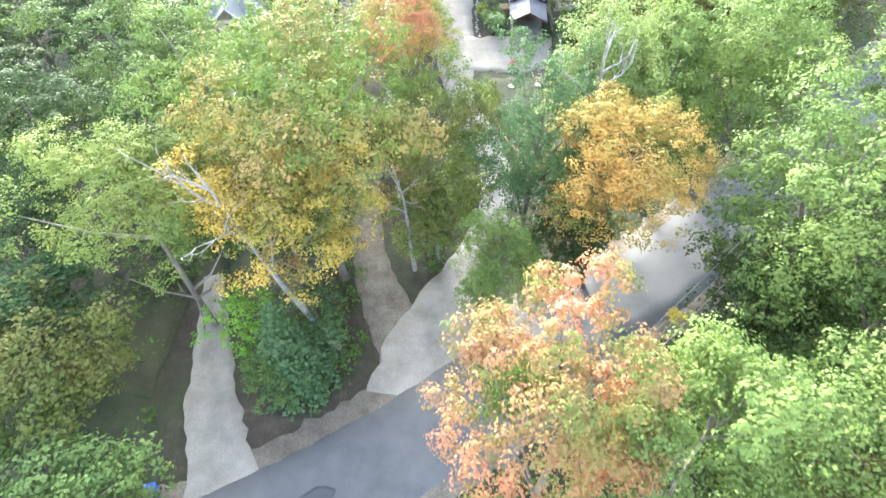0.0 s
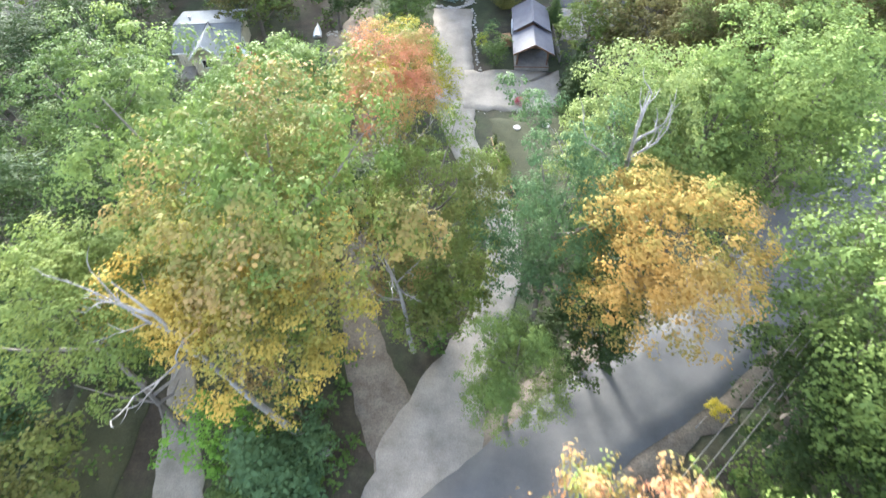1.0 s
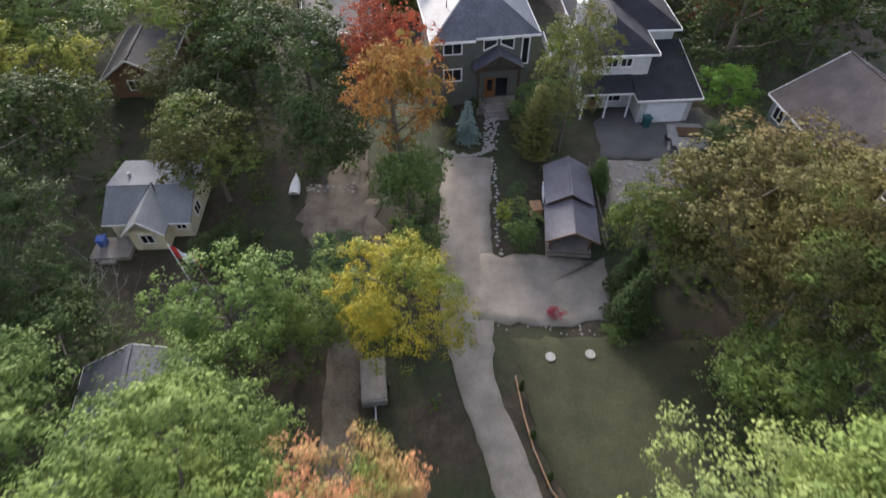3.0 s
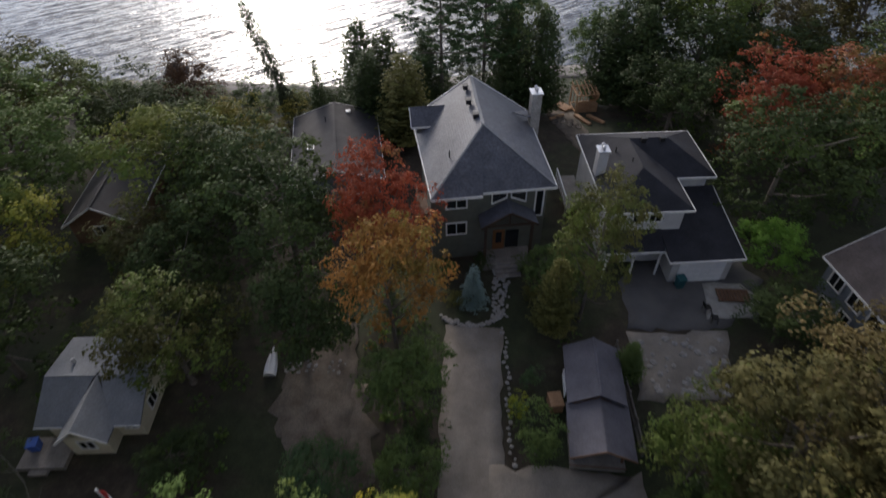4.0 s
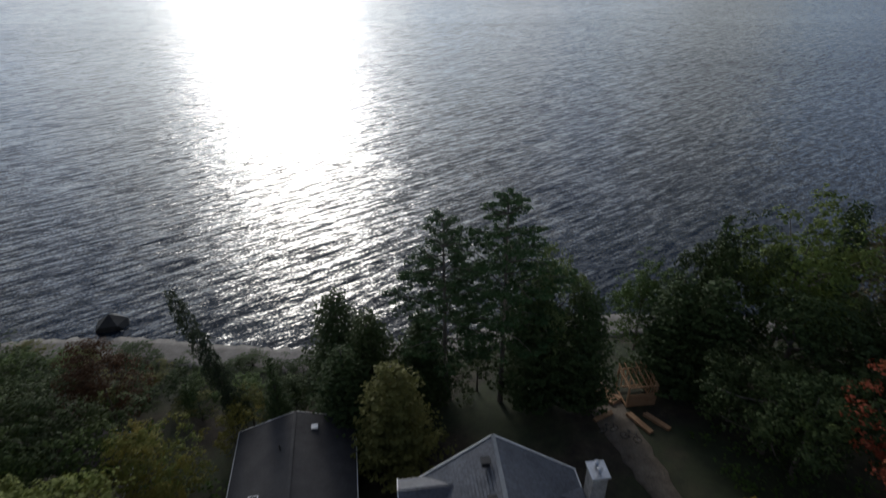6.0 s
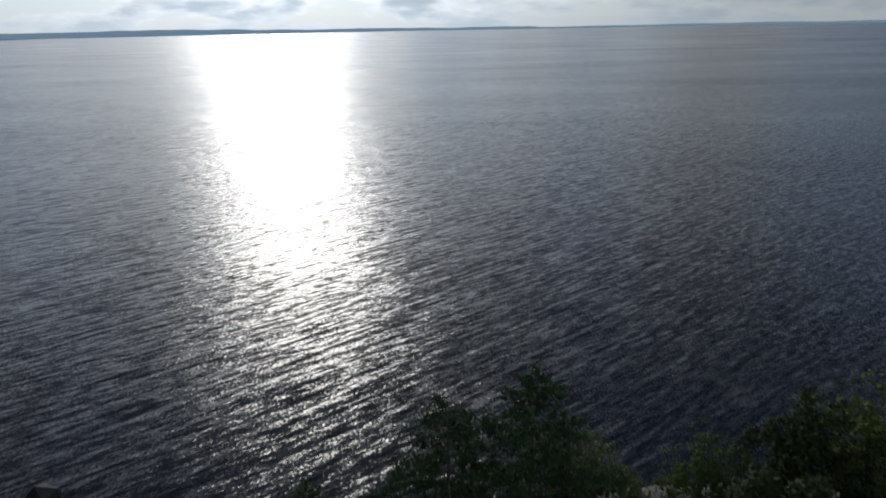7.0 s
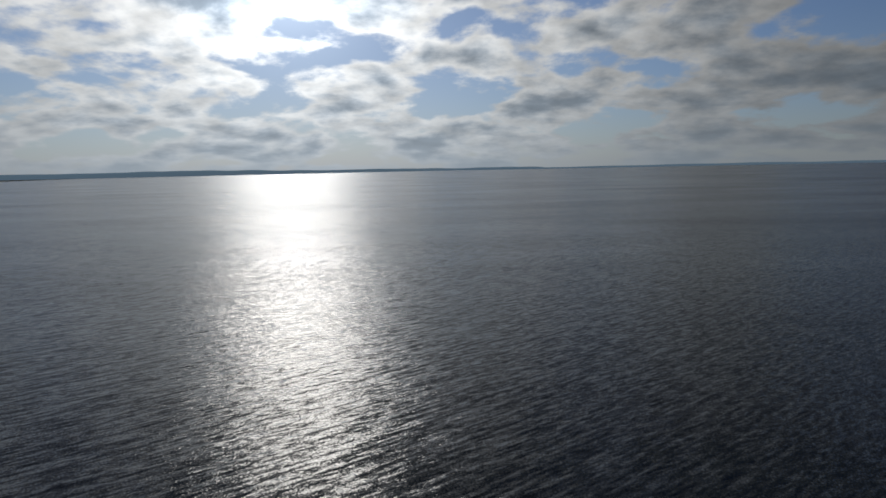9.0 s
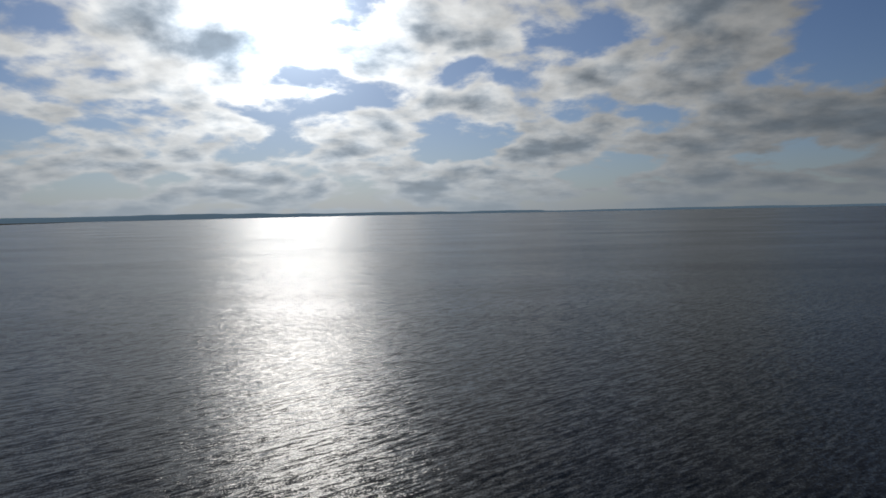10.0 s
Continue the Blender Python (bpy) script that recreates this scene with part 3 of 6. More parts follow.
def patch(name, pts, material, label, category, z=0.03, wob=0.25, seed=3):
    """An area with an uneven outline that follows the ground: a fan of rings round its middle."""
    rng = random.Random(seed)
    ring = []
    for i, a in enumerate(pts):
        b = pts[(i + 1) % len(pts)]
        n = max(2, int(math.dist(a, b) / 0.8))
        ring += [(a[0] + (b[0] - a[0]) * k / n + rng.uniform(-wob, wob), a[1] + (b[1] - a[1]) * k / n + rng.uniform(-wob, wob)) for k in range(n)]
    mx, my = sum(p[0] for p in ring) / len(ring), sum(p[1] for p in ring) / len(ring)
    v, n = [(mx, my, land_height(mx, my) + z)], len(ring)
    for s in (0.25, 0.5, 0.75, 0.98, 1.0):
        for p in ring:
            x, y = mx + (p[0] - mx) * s, my + (p[1] - my) * s
            v.append((x, y, land_height(x, y) + (z if s < 1 else -0.12)))
    f = [(0, 1 + k, 1 + (k + 1) % n) for k in range(n)]
    f += [(1 + j * n + k, 1 + (j + 1) * n + k, 1 + (j + 1) * n + (k + 1) % n, 1 + j * n + (k + 1) % n) for j in range(4) for k in range(n)]
    ob = mesh_object(name, v, f, material, smooth=True)
    return tagged(ob, label, category, kind="structure")


strip("road", [(-90, -22, 6.4), (-40, -2, 6.4), (-13.5, 10.2, 6.4), (-4.5, 15.0, 6.4), (3.2, 20.4, 6.4), (8.5, 24.6, 6.3), (16, 29.2, 6.2), (24, 35.8, 6.0), (32, 43.5, 5.8), (40, 50.2, 5.6), (70, 74, 5.6), (140, 120, 5.6)],
      M_ASPHALT, "worn grey asphalt lane with dusty edges", "road", z=0.07, ragged=0.03, crown=0.05)
strip("shoulder", [(-90, -22, 9.0), (-40, -2, 9.0), (-13.5, 10.2, 9.4), (-4.5, 15.0, 9.4), (3.2, 20.4, 9.2), (8.5, 24.6, 9.2), (16, 29.2, 9.0), (24, 35.8, 8.6), (32, 43.5, 8), (40, 50.2, 8), (70, 74, 8), (140, 120, 8)],
      M_LITTER, "brown dirt verge strewn with leaves", "verge", z=0.025, ragged=0.08, seed=4)
strip("driveway", [(-2.2, 19.0, 7.5), (-1.6, 23.0, 6.4), (-0.4, 26.6, 4.6), (1.4, 30.4, 3.2), (3.3, 35.0, 2.9), (3.9, 40.0, 2.8), (2.9, 45.0, 2.6), (1.2, 50.0, 2.5), (0.6, 54.0, 3.4), (0.5, 58.0, 4.4), (0.3, 64.0, 4.2), (0.4, 69.0, 4.4), (0.6, 72.4, 4.4)],
      M_GRAVEL, "pale gravel driveway running to the grey house", "driveway", z=0.05, ragged=0.07, seed=5)
strip("track", [(-3.2, 22.0, 4.0), (-4.9, 26.0, 3.6), (-6.4, 30.0, 2.8), (-7.4, 36.0, 2.5), (-7.6, 44.0, 2.4), (-8.0, 52.0, 2.4), (-9.2, 60.0, 3.0), (-10.4, 66.0, 5.0), (-9.6, 74.0, 2.0)],
      M_LITTER, "brown dirt track beside the driveway", "track", z=0.04, ragged=0.1, seed=6)
strip("gravel_drive", [(-13.6, 12.0, 5.5), (-14.8, 15.0, 4.2), (-16.2, 19.0, 3.4), (-17.4, 24.0, 2.4), (-18.6, 29.0, 1.4)],
      M_GRAVEL, "pale gravel drive with washed-out ruts", "driveway", z=0.055, ragged=0.12, seed=7)
patch("parking_pad", [(1.2, 55.6), (3.4, 55.4), (7.0, 55.2), (10.9, 55.8), (11.3, 61.4), (6.5, 61.7), (3.0, 61.6), (1.2, 61.8)], M_GRAVEL, "pale gravel parking pad beside the driveway", "parking pad", z=0.06)
patch("dirt_yard", [(-13.4, 69.0), (-9.0, 70.5), (-6.4, 65.0), (-5.6, 60.5), (-8.6, 59.4), (-11.6, 61.5), (-13.6, 65.0)], M_LITTER, "bare pale dirt yard beside the driveway trees", "yard", z=0.035, wob=0.5, seed=21)
patch("lawn", [(3.6, 54.2), (10.5, 54.6), (17.5, 54.0), (15.0, 43.0), (7.0, 41.5), (4.6, 47.0)], M_LAWN, "short green lawn beside the driveway", "lawn", z=0.045)
patch("garage_apron", [(12.4, 72.4), (19.6, 72.4), (24.4, 77.2), (23.0, 79.5), (14.0, 79.5), (12.6, 77.0)], M_ASPHALT, "dark grey paved apron before the garage", "paving", z=0.05)
patch("stone_yard", [(12.0, 66.5), (18.5, 66.8), (19.8, 72.2), (12.2, 72.2)], M_GRAVEL, "pale stony yard beyond the shed", "yard", z=0.045)
patch("side_lawn", [(-24.5, 20), (-20.2, 19), (-19.8, 27), (-20.5, 31), (-25.5, 30)], M_LAWN, "worn lawn under the trees", "lawn", z=0.045, seed=8)

# ---------- woods ----------
GREEN, LIGHT, DARK, OLIVE, BLUE = (0.096, 0.146, 0.049), (0.150, 0.208, 0.068), (0.052, 0.080, 0.032), (0.142, 0.143, 0.050), (0.080, 0.135, 0.064)
# GREEN and OLIVE darkened for the far trees, backlit shade put into leaf colour
GREEN_SHADED, OLIVE_SHADED = (0.043, 0.064, 0.024), (0.076, 0.073, 0.028)
YELLOW, RED = (0.44, 0.36, 0.05), (0.30, 0.075, 0.045)
# by the road
broadleaf(4.0, 11.7, 23.0, 4.0, (0.44, 0.18, 0.12), "maple turning coral pink over olive green", 0.48, 0, lift=0.15)
broadleaf(10.2, 12.2, 21.5, 4.1, LIGHT, "bright green maple in full leaf", 0.3, 1)
broadleaf(20.4, 24.4, 21.5, 5.6, LIGHT, "tall bright green maple in full leaf", 0.3, 4)
broadleaf(21.4, 18.6, 18.5, 5.0, GREEN, "tall green maple in full leaf", 0.3, 3)
broadleaf(17.2, 12.8, 17.5, 4.8, LIGHT, "light green maple in full leaf", 0.3, 6)
broadleaf(25.5, 16.0, 17.0, 5.4, GREEN, "green maple beside the road", 0.3, 2)
broadleaf(18.0, 8.0, 14.5, 4.6, OLIVE, "olive green tree beginning to turn", 0.4, 5)
broadleaf(26.0, 7.0, 14.0, 5.4, GREEN, "green tree in full leaf", 0.3, 0)
broadleaf(13.6, 8.6, 9.0, 3.8, GREEN, "low green tree at the roadside", 0.3, 1)
broadleaf(23.0, 25.0, 9.0, 3.6, GREEN, "green understorey tree at the road edge", 0.3, 5)
broadleaf(18.4, 22.4, 11.0, 3.6, DARK, "dark understorey tree at the road edge", 0.3, 2)
broadleaf(9.6, 28.4, 18.2, 4.3, (0.43, 0.26, 0.085), "maple in orange gold autumn leaf", 0.40, 0, lift=0.36)
broadleaf(5.0, 31.0, 18.5, 3.7, BLUE, "dark green tree by the driveway", 0.2, 3)
broadleaf(7.9, 28.6, 9.5, 3.3, DARK, "dark green understorey tree by the driveway", 0.2, 1)
broadleaf(11.0, 37.4, 19.0, 4.4, (0.21, 0.26, 0.10), "pale green tree with a bare top", 0.2, 5)
broadleaf(15.2, 38.0, 19.5, 4.8, LIGHT, "yellow-green tree in full leaf", 0.3, 1)
broadleaf(20.4, 37.6, 19.5, 5.6, LIGHT, "tall yellow-green tree in full leaf", 0.3, 6)
broadleaf(26.0, 50.5, 15.0, 5.6, LIGHT, "yellow-green tree beyond the road", 0.3, 6)
broadleaf(37.0, 38.0, 17.0, 6.0, GREEN, "green tree in full leaf", 0.3, 2)
broadleaf(30.5, 27.5, 16.0, 5.4, LIGHT, "light green tree beside the road", 0.3, 4)
broadleaf(2.8, 24.4, 13.2, 2.5, LIGHT, "young pale green tree at the driveway mouth", 0.3, 0, "birch_tree")
broadleaf(-1.7, 33.2, 17.0, 3.7, OLIVE, "olive tree thinning at the top", 0.45, 4)
broadleaf(-1.2, 30.5, 10.0, 3.0, OLIVE, "olive understorey tree in the fork", 0.45, 1)
broadleaf(-10.3, 25.2, 18.4, 4.6, (0.47, 0.33, 0.085), "gold and green maple with dead limbs", 0.37, 2, lift=0.2)
broadleaf(-17.4, 24.6, 18.8, 4.0, (0.17, 0.21, 0.06), "yellow-green birch in full leaf", 0.35, 1, "birch_tree", lift=0.42)
broadleaf(-8.4, 28.8, 22.8, 5.4, (0.29, 0.185, 0.085), "large green maple flushed with orange", 0.50, 4, lift=0.12)
broadleaf(-15.4, 34.0, 20.0, 5.2, LIGHT, "pale green maple in full leaf", 0.3, 3)
broadleaf(-24.5, 42.0, 16.0, 5.6, GREEN, "green maple in full leaf", 0.3, 3)
broadleaf(-11.0, 38.2, 17.5, 5.0, LIGHT, "green tree behind the large maple", 0.3, 0)
broadleaf(-13.6, 43.6, 13.0, 4.4, GREEN, "round green tree beside the white cottage", 0.3, 3)
broadleaf(-27.0, 32.5, 17.0, 5.2, DARK, "dark green maple in full leaf", 0.2, 0)
broadleaf(-36.0, 38.0, 15.0, 6.2, DARK, "dark green maple in full leaf", 0.2, 6)
broadleaf(-36.0, 27.0, 12.0, 5.4, GREEN, "green maple in full leaf", 0.2, 6)
broadleaf(-27.5, 24.0, 9.0, 4.2, BLUE, "dark blue-green leafy tree", 0.2, 5)
broadleaf(-25.6, 18.4, 9.5, 4.6, OLIVE, "green tree with yellowing leaves", 0.4, 6)
broadleaf(-19.6, 10.8, 8.5, 4.2, GREEN, "low green tree by the gravel drive", 0.2, 2)
broadleaf(-28.5, 10.0, 9.5, 5.0, GREEN, "green tree beyond the gravel drive", 0.2, 3)
broadleaf(-18.0, 31.0, 9.0, 4.0, GREEN, "green understorey tree beneath the birch", 0.2, 5)
broadleaf(-6.0, 40.0, 8.0, 3.0, DARK, "dark green understorey tree beside the track", 0.2, 2)
conifer(-10.4, 20.4, 9.4, 3.2, BLUE, "dense blue-green spruce at the road", "spruce")
bush(-12.9, 22.9, 6.6, 2.6, (0.15, 0.28, 0.05), "bright green leafy shrub")
bush(-8.9, 22.3, 6.2, 2.6, BLUE, "blue-green leafy shrub beside the spruce")
bush(-11.9, 19.0, 4.8, 2.0, GREEN, "dark green leafy shrub")
bush(-20.6, 27.5, 3.0, 1.8, DARK, "low dark shrub under the trees")
bush(13.4, 16.2, 3.6, 2.6, DARK, "dark green scrub below the wires")
bush(16.2, 18.6, 4.2, 2.8, GREEN, "green scrub below the wires")
bush(15.8, 25.0, 1.3, 0.8, YELLOW, "small yellow roadside bush", 0.1)
# round the driveway and the cottage
broadleaf(-3.3, 37.2, 20.4, 2.6, (0.45, 0.19, 0.12), "thin maple in coral red leaf", 0.43, 5, lift=0.58)
broadleaf(-3.5, 53.4, 11.3, 3.6, YELLOW, "bright yellow maple beside the driveway", 0.42, 0)
broadleaf(-9.2, 53.6, 7.6, 2.8, LIGHT, "young pale green tree", 0.35, 3)
broadleaf(-14.6, 52.6, 8.4, 3.6, (0.12, 0.19, 0.058), "round green maple in full leaf", 0.3, 4)
broadleaf(-15.5, 47.0, 6.5, 2.6, GREEN, "green understorey tree near the brown roof", 0.3, 6)
broadleaf(-30.5, 56.0, 13.0, 4.8, DARK, "dark green maple beside the cottage", 0.2, 3)
broadleaf(-33.0, 67.8, 13.5, 4.8, GREEN_SHADED, "large green maple behind the cottage", 0.25, 1)
broadleaf(-39.0, 52.0, 13.0, 6.0, DARK, "dark green maple in full leaf", 0.2, 4)
broadleaf(-20.0, 67.6, 10.2, 3.8, OLIVE_SHADED, "olive tree beside the cottage roof", 0.4, 5)
broadleaf(-14.4, 78.4, 13.6, 4.8, DARK, "tall dense dark green tree", 0.2, 4)
broadleaf(-12.0, 69.8, 9.5, 3.4, DARK, "dark green tree beside the dirt yard", 0.2, 6)
broadleaf(-9.4, 60.6, 3.0, 2.2, BLUE, "low dark green tree by the track", 0.2, 0)
broadleaf(-4.2, 64.8, 8.5, 2.3, GREEN, "slim green poplar beside the driveway", 0.2, 1, "poplar_tree")
bush(-3.4, 68.0, 4.2, 1.5, GREEN, "green shrub along the driveway edge")
bush(-3.2, 62.4, 3.6, 1.5, DARK, "dark green shrub along the driveway edge")
broadleaf(-3.6, 60.0, 5.5, 1.9, GREEN, "slim green poplar beside the driveway", 0.2, 3, "poplar_tree")
broadleaf(-5.2, 70.4, 14.0, 3.1, (0.36, 0.18, 0.06), "maple in orange leaf before the house", 0.30, 2)
broadleaf(-6.4, 76.6, 14.0, 3.3, RED, "maple in deep red leaf between the houses", 0.22, 5)
broadleaf(-26.0, 77.5, 7.2, 3.6, OLIVE_SHADED, "olive tree behind the cottage", 0.35, 2)
broadleaf(-21.5, 83.5, 12.0, 4.8, GREEN_SHADED, "green tree in full leaf", 0.3, 6)
broadleaf(-26.4, 86.4, 13.0, 4.8, (0.16, 0.175, 0.05), "yellowing green tree behind the cottage", 0.42, 1)
broadleaf(-40.5, 86.0, 13.0, 6.0, GREEN, "green maple in full leaf", 0.3, 3)
broadleaf(-46.0, 75.0, 13.0, 6.0, (0.16, 0.175, 0.05), "green and yellow maple", 0.4, 0)
broadleaf(-48.0, 60.0, 13.0, 6.5, GREEN, "green maple in full leaf", 0.3, 6)
broadleaf(-38.0, 77.0, 11.0, 4.5, (0.30, 0.28, 0.05), "yellow-green maple in full leaf", 0.45, 4)
broadleaf(8.7, 73.2, 14.0, 2.7, (0.112, 0.112, 0.042), "tall thin yellowing poplar before the house", 0.4, 5, "poplar_tree", lift=0.2)
broadleaf(7.0, 74.8, 7.0, 2.2, GREEN, "slim green tree by the shed", 0.3, 1)
conifer(6.4, 72.4, 7.5, 1.8, OLIVE, "slender green cedar by the path", "cedar")
conifer(11.4, 68.4, 3.8, 1.2, GREEN, "small green cedar by the fence", "cedar")
broadleaf(13.4, 60.4, 9.0, 3.2, OLIVE, "olive brown tree beside the shed", 0.5, 6)
conifer(11.8, 55.8, 6.0, 2.0, DARK, "dark green spruce by the parking pad", "spruce")
conifer(12.4, 58.6, 5.5, 2.0, DARK, "dark green spruce by the parking pad", "spruce")
broadleaf(18.5, 60.0, 12.0, 4.8, (0.112, 0.104, 0.042), "olive tree thinning towards autumn", 0.22, 3)
broadleaf(24.0, 62.8, 11.6, 5.2, (0.125, 0.10, 0.045), "olive tree flushed with orange", 0.22, 2)
broadleaf(26.0, 56.5, 16.0, 5.6, (0.125, 0.11, 0.045), "brownish green tree beyond the lawn", 0.22, 4)
broadleaf(18.0, 49.5, 6.5, 3.2, LIGHT, "yellow-green young tree by the lawn", 0.35, 0)
broadleaf(34.0, 60.0, 12.5, 5.2, (0.20, 0.14, 0.06), "tree turning rusty brown", 0.5, 6)
broadleaf(33.5, 56.0, 16.0, 5.6, (0.112, 0.104, 0.042), "olive tree in full leaf", 0.4, 1)
broadleaf(25.8, 83.6, 14.0, 4.8, GREEN_SHADED, "tall green maple behind the garage", 0.3, 4)
broadleaf(23.5, 72.5, 4.0, 2.8, DARK, "low dark green tree by the apron", 0.2, 3)
broadleaf(24.8, 78.6, 5.0, 2.4, (0.13, 0.26, 0.05), "bright green small tree by the garage", 0.2, 6)
broadleaf(28.4, 93.0, 12.5, 4.4, RED, "maple in red autumn leaf", 0.30, 1)
broadleaf(35.5, 93.0, 13.5, 5.0, (0.26, 0.085, 0.045), "maple in rusty red leaf", 0.34, 5)
broadleaf(35.5, 86.5, 13.0, 4.8, GREEN_SHADED, "green maple in full leaf", 0.3, 0)
broadleaf(23.0, 97.5, 10.0, 3.6, DARK, "dark green tree behind the house", 0.2, 2)
bush(4.6, 62.6, 3.4, 2.0, GREEN, "round green shrub beside the parking pad")
bush(3.4, 65.4, 1.6, 0.9, (0.30, 0.34, 0.05), "small yellow-green shrub by the gravel")
bush(4.4, 67.4, 1.7, 0.9, BLUE, "small grey-green shrub by the gravel")
bush(6.6, 56.1, 1.0, 0.7, (0.30, 0.06, 0.09), "small crimson bush by the gravel", 0.0)
bush(10.8, 54.6, 0.9, 1.1, GREEN, "clump of large green hosta leaves", 0.0)
bush(17.4, 92.4, 3.6, 1.6, YELLOW, "yellow shrub behind the house", 0.2)
bush(-1.6, 77.4, 1.8, 1.2, GREEN, "green garden shrub by the house")
bush(-0.8, 74.6, 1.2, 1.0, OLIVE, "low green garden shrub")
bush(5.2, 77.8, 1.8, 1.1, GREEN, "green garden shrub by the porch")
bush(5.0, 75.2, 1.5, 1.0, OLIVE, "low green garden shrub")
bush(1.2, 78.4, 1.5, 1.0, DARK, "dark garden shrub under the windows")
conifer(0.5, 74.9, 4.2, 1.5, (0.24, 0.33, 0.34), "blue spruce in the front garden", "young")
broadleaf(21.5, 55.4, 15.0, 4.4, (0.112, 0.104, 0.042), "olive tree beyond the lawn", 0.22, 0)
broadleaf(-25.5, 51.5, 8.0, 3.4, DARK, "dark green tree near the grey scrub", 0.2, 1)
broadleaf(-45.0, 48.0, 14.0, 6.0, GREEN, "green maple in full leaf", 0.2, 2)
broadleaf(-47.0, 89.0, 12.0, 5.6, OLIVE_SHADED, "olive tree in full leaf", 0.3, 5)
broadleaf(-22.0, 75.5, 8.0, 3.4, DARK, "dark green tree behind the cottage", 0.2, 3)
broadleaf(-18.5, 61.0, 3.4, 1.8, DARK, "low dark tree beside the cottage", 0.2, 4)
broadleaf(44.0, 64.0, 13.0, 6.0, GREEN, "green tree in full leaf", 0.3, 4)
broadleaf(44.0, 78.0, 13.0, 6.0, OLIVE_SHADED, "olive tree in full leaf", 0.3, 3)
# along the lake
conifer(-19.4, 102.2, 15.6, 1.25, (0.05, 0.065, 0.04), "sparse leaning spruce on the bank", "sparse", lean=(0, -13))
conifer(-16.4, 101.8, 9.0, 2.0, DARK, "dark green spruce behind the grey house", "spruce")
conifer(-12.6, 108.6, 10.8, 3.4, DARK, "dense dark cedar on the bank", "cedar")
conifer(-9.4, 105.6, 10.6, 3.6, (0.055, 0.08, 0.03), "dense dark cedar on the bank", "cedar")
conifer(-6.6, 99.0, 10.0, 3.6, OLIVE, "dense olive cedar beside the house", "cedar")
conifer(-10.8, 102.0, 9.5, 3.4, DARK, "dense dark cedar on the bank", "cedar")
conifer(1.9, 106.0, 20.4, 4.5, (0.05, 0.095, 0.04), "tall white pine with open boughs", "pine")
conifer(-2.9, 105.6, 18.8, 4.3, (0.05, 0.09, 0.04), "tall white pine with open boughs", "pine")
conifer(-5.0, 107.0, 9.0, 3.0, DARK, "dark cedar beneath the pines", "cedar")
broadleaf(6.4, 108.0, 15.5, 3.2, (0.13, 0.17, 0.07), "thin-leaved birch on the bank", 0.2, 5, "birch_tree")
conifer(4.6, 106.0, 12.5, 3.4, DARK, "dense dark cedar on the bank", "cedar")
conifer(8.6, 105.6, 12.0, 3.2, DARK, "dense dark cedar on the bank", "cedar")
conifer(17.0, 108.5, 12.0, 3.6, DARK, "dark cedar by the timber frame", "cedar")
broadleaf(15.4, 112.5, 11.5, 2.8, GREEN, "pale green tree on the bank", 0.3, 1)
conifer(19.6, 107.5, 12.0, 4.0, DARK, "dark cedar on the bank", "cedar")
conifer(21.6, 113.0, 16.0, 3.2, DARK, "dark spruce on the bank", "spruce")
broadleaf(28.0, 112.0, 16.6, 5.2, (0.13, 0.17, 0.05), "yellow-green tree on the bank", 0.4, 3)
broadleaf(21.8, 111.6, 16.2, 3.6, GREEN_SHADED, "slim dark green tree on the bank", 0.2, 1)
broadleaf(38.5, 112.0, 13.5, 5.4, (0.09, 0.075, 0.035), "bronze brown tree on the bank", 0.3, 4)
conifer(33.4, 114.2, 16.5, 3.0, DARK, "dark cedar on the bank", "cedar")
broadleaf(26.0, 106.0, 12.0, 5.2, DARK, "dark green tree on the bank", 0.2, 6)
broadleaf(34.0, 105.0, 11.5, 4.8, GREEN_SHADED, "green tree behind the red maples", 0.2, 0)
broadleaf(45.0, 112.0, 18.0, 6.2, (0.10, 0.09, 0.035), "bronze green tree on the bank", 0.3, 2)
broadleaf(45.0, 97.0, 14.0, 6.0, DARK, "dark green tree on the bank", 0.2, 4)
broadleaf(22.0, 100.0, 9.5, 4.0, GREEN_SHADED, "green tree behind the timber frame", 0.2, 1)
broadleaf(-44.5, 101.0, 11.0, 4.6, OLIVE_SHADED, "green and rusty tree on the bank", 0.45, 0)
broadleaf(-36.5, 97.5, 8.4, 4.6, GREEN_SHADED, "green tree on the bank", 0.25, 3)
broadleaf(-31.0, 102.5, 9.6, 2.8, (0.09, 0.05, 0.03), "thin tree with dull bronze leaves", 0.1, 5)
broadleaf(-30.0, 95.5, 8.5, 4.2, GREEN_SHADED, "green tree on the bank", 0.3, 2)
broadleaf(-24.0, 95.0, 7.5, 3.2, (0.20, 0.17, 0.04), "small yellowing tree on the bank", 0.4, 6)
broadleaf(-52.0, 94.0, 12.0, 5.6, GREEN_SHADED, "green tree on the bank", 0.25, 4)
broadleaf(-57.0, 104.0, 12.0, 5.6, OLIVE_SHADED, "green tree on the bank", 0.25, 1)
bush(-20.0, 100.5, 4.5, 2.0, (0.22, 0.20, 0.05), "yellowing shrub at the leaning spruce")
bush(-26.0, 105.0, 1.4, 2.2, OLIVE, "low scrub above the beach")
bush(-34.0, 105.5, 1.4, 2.4, GREEN, "low scrub above the beach")
bush(-12.0, 111.0, 2.4, 2.0, OLIVE, "low scrub above the beach")

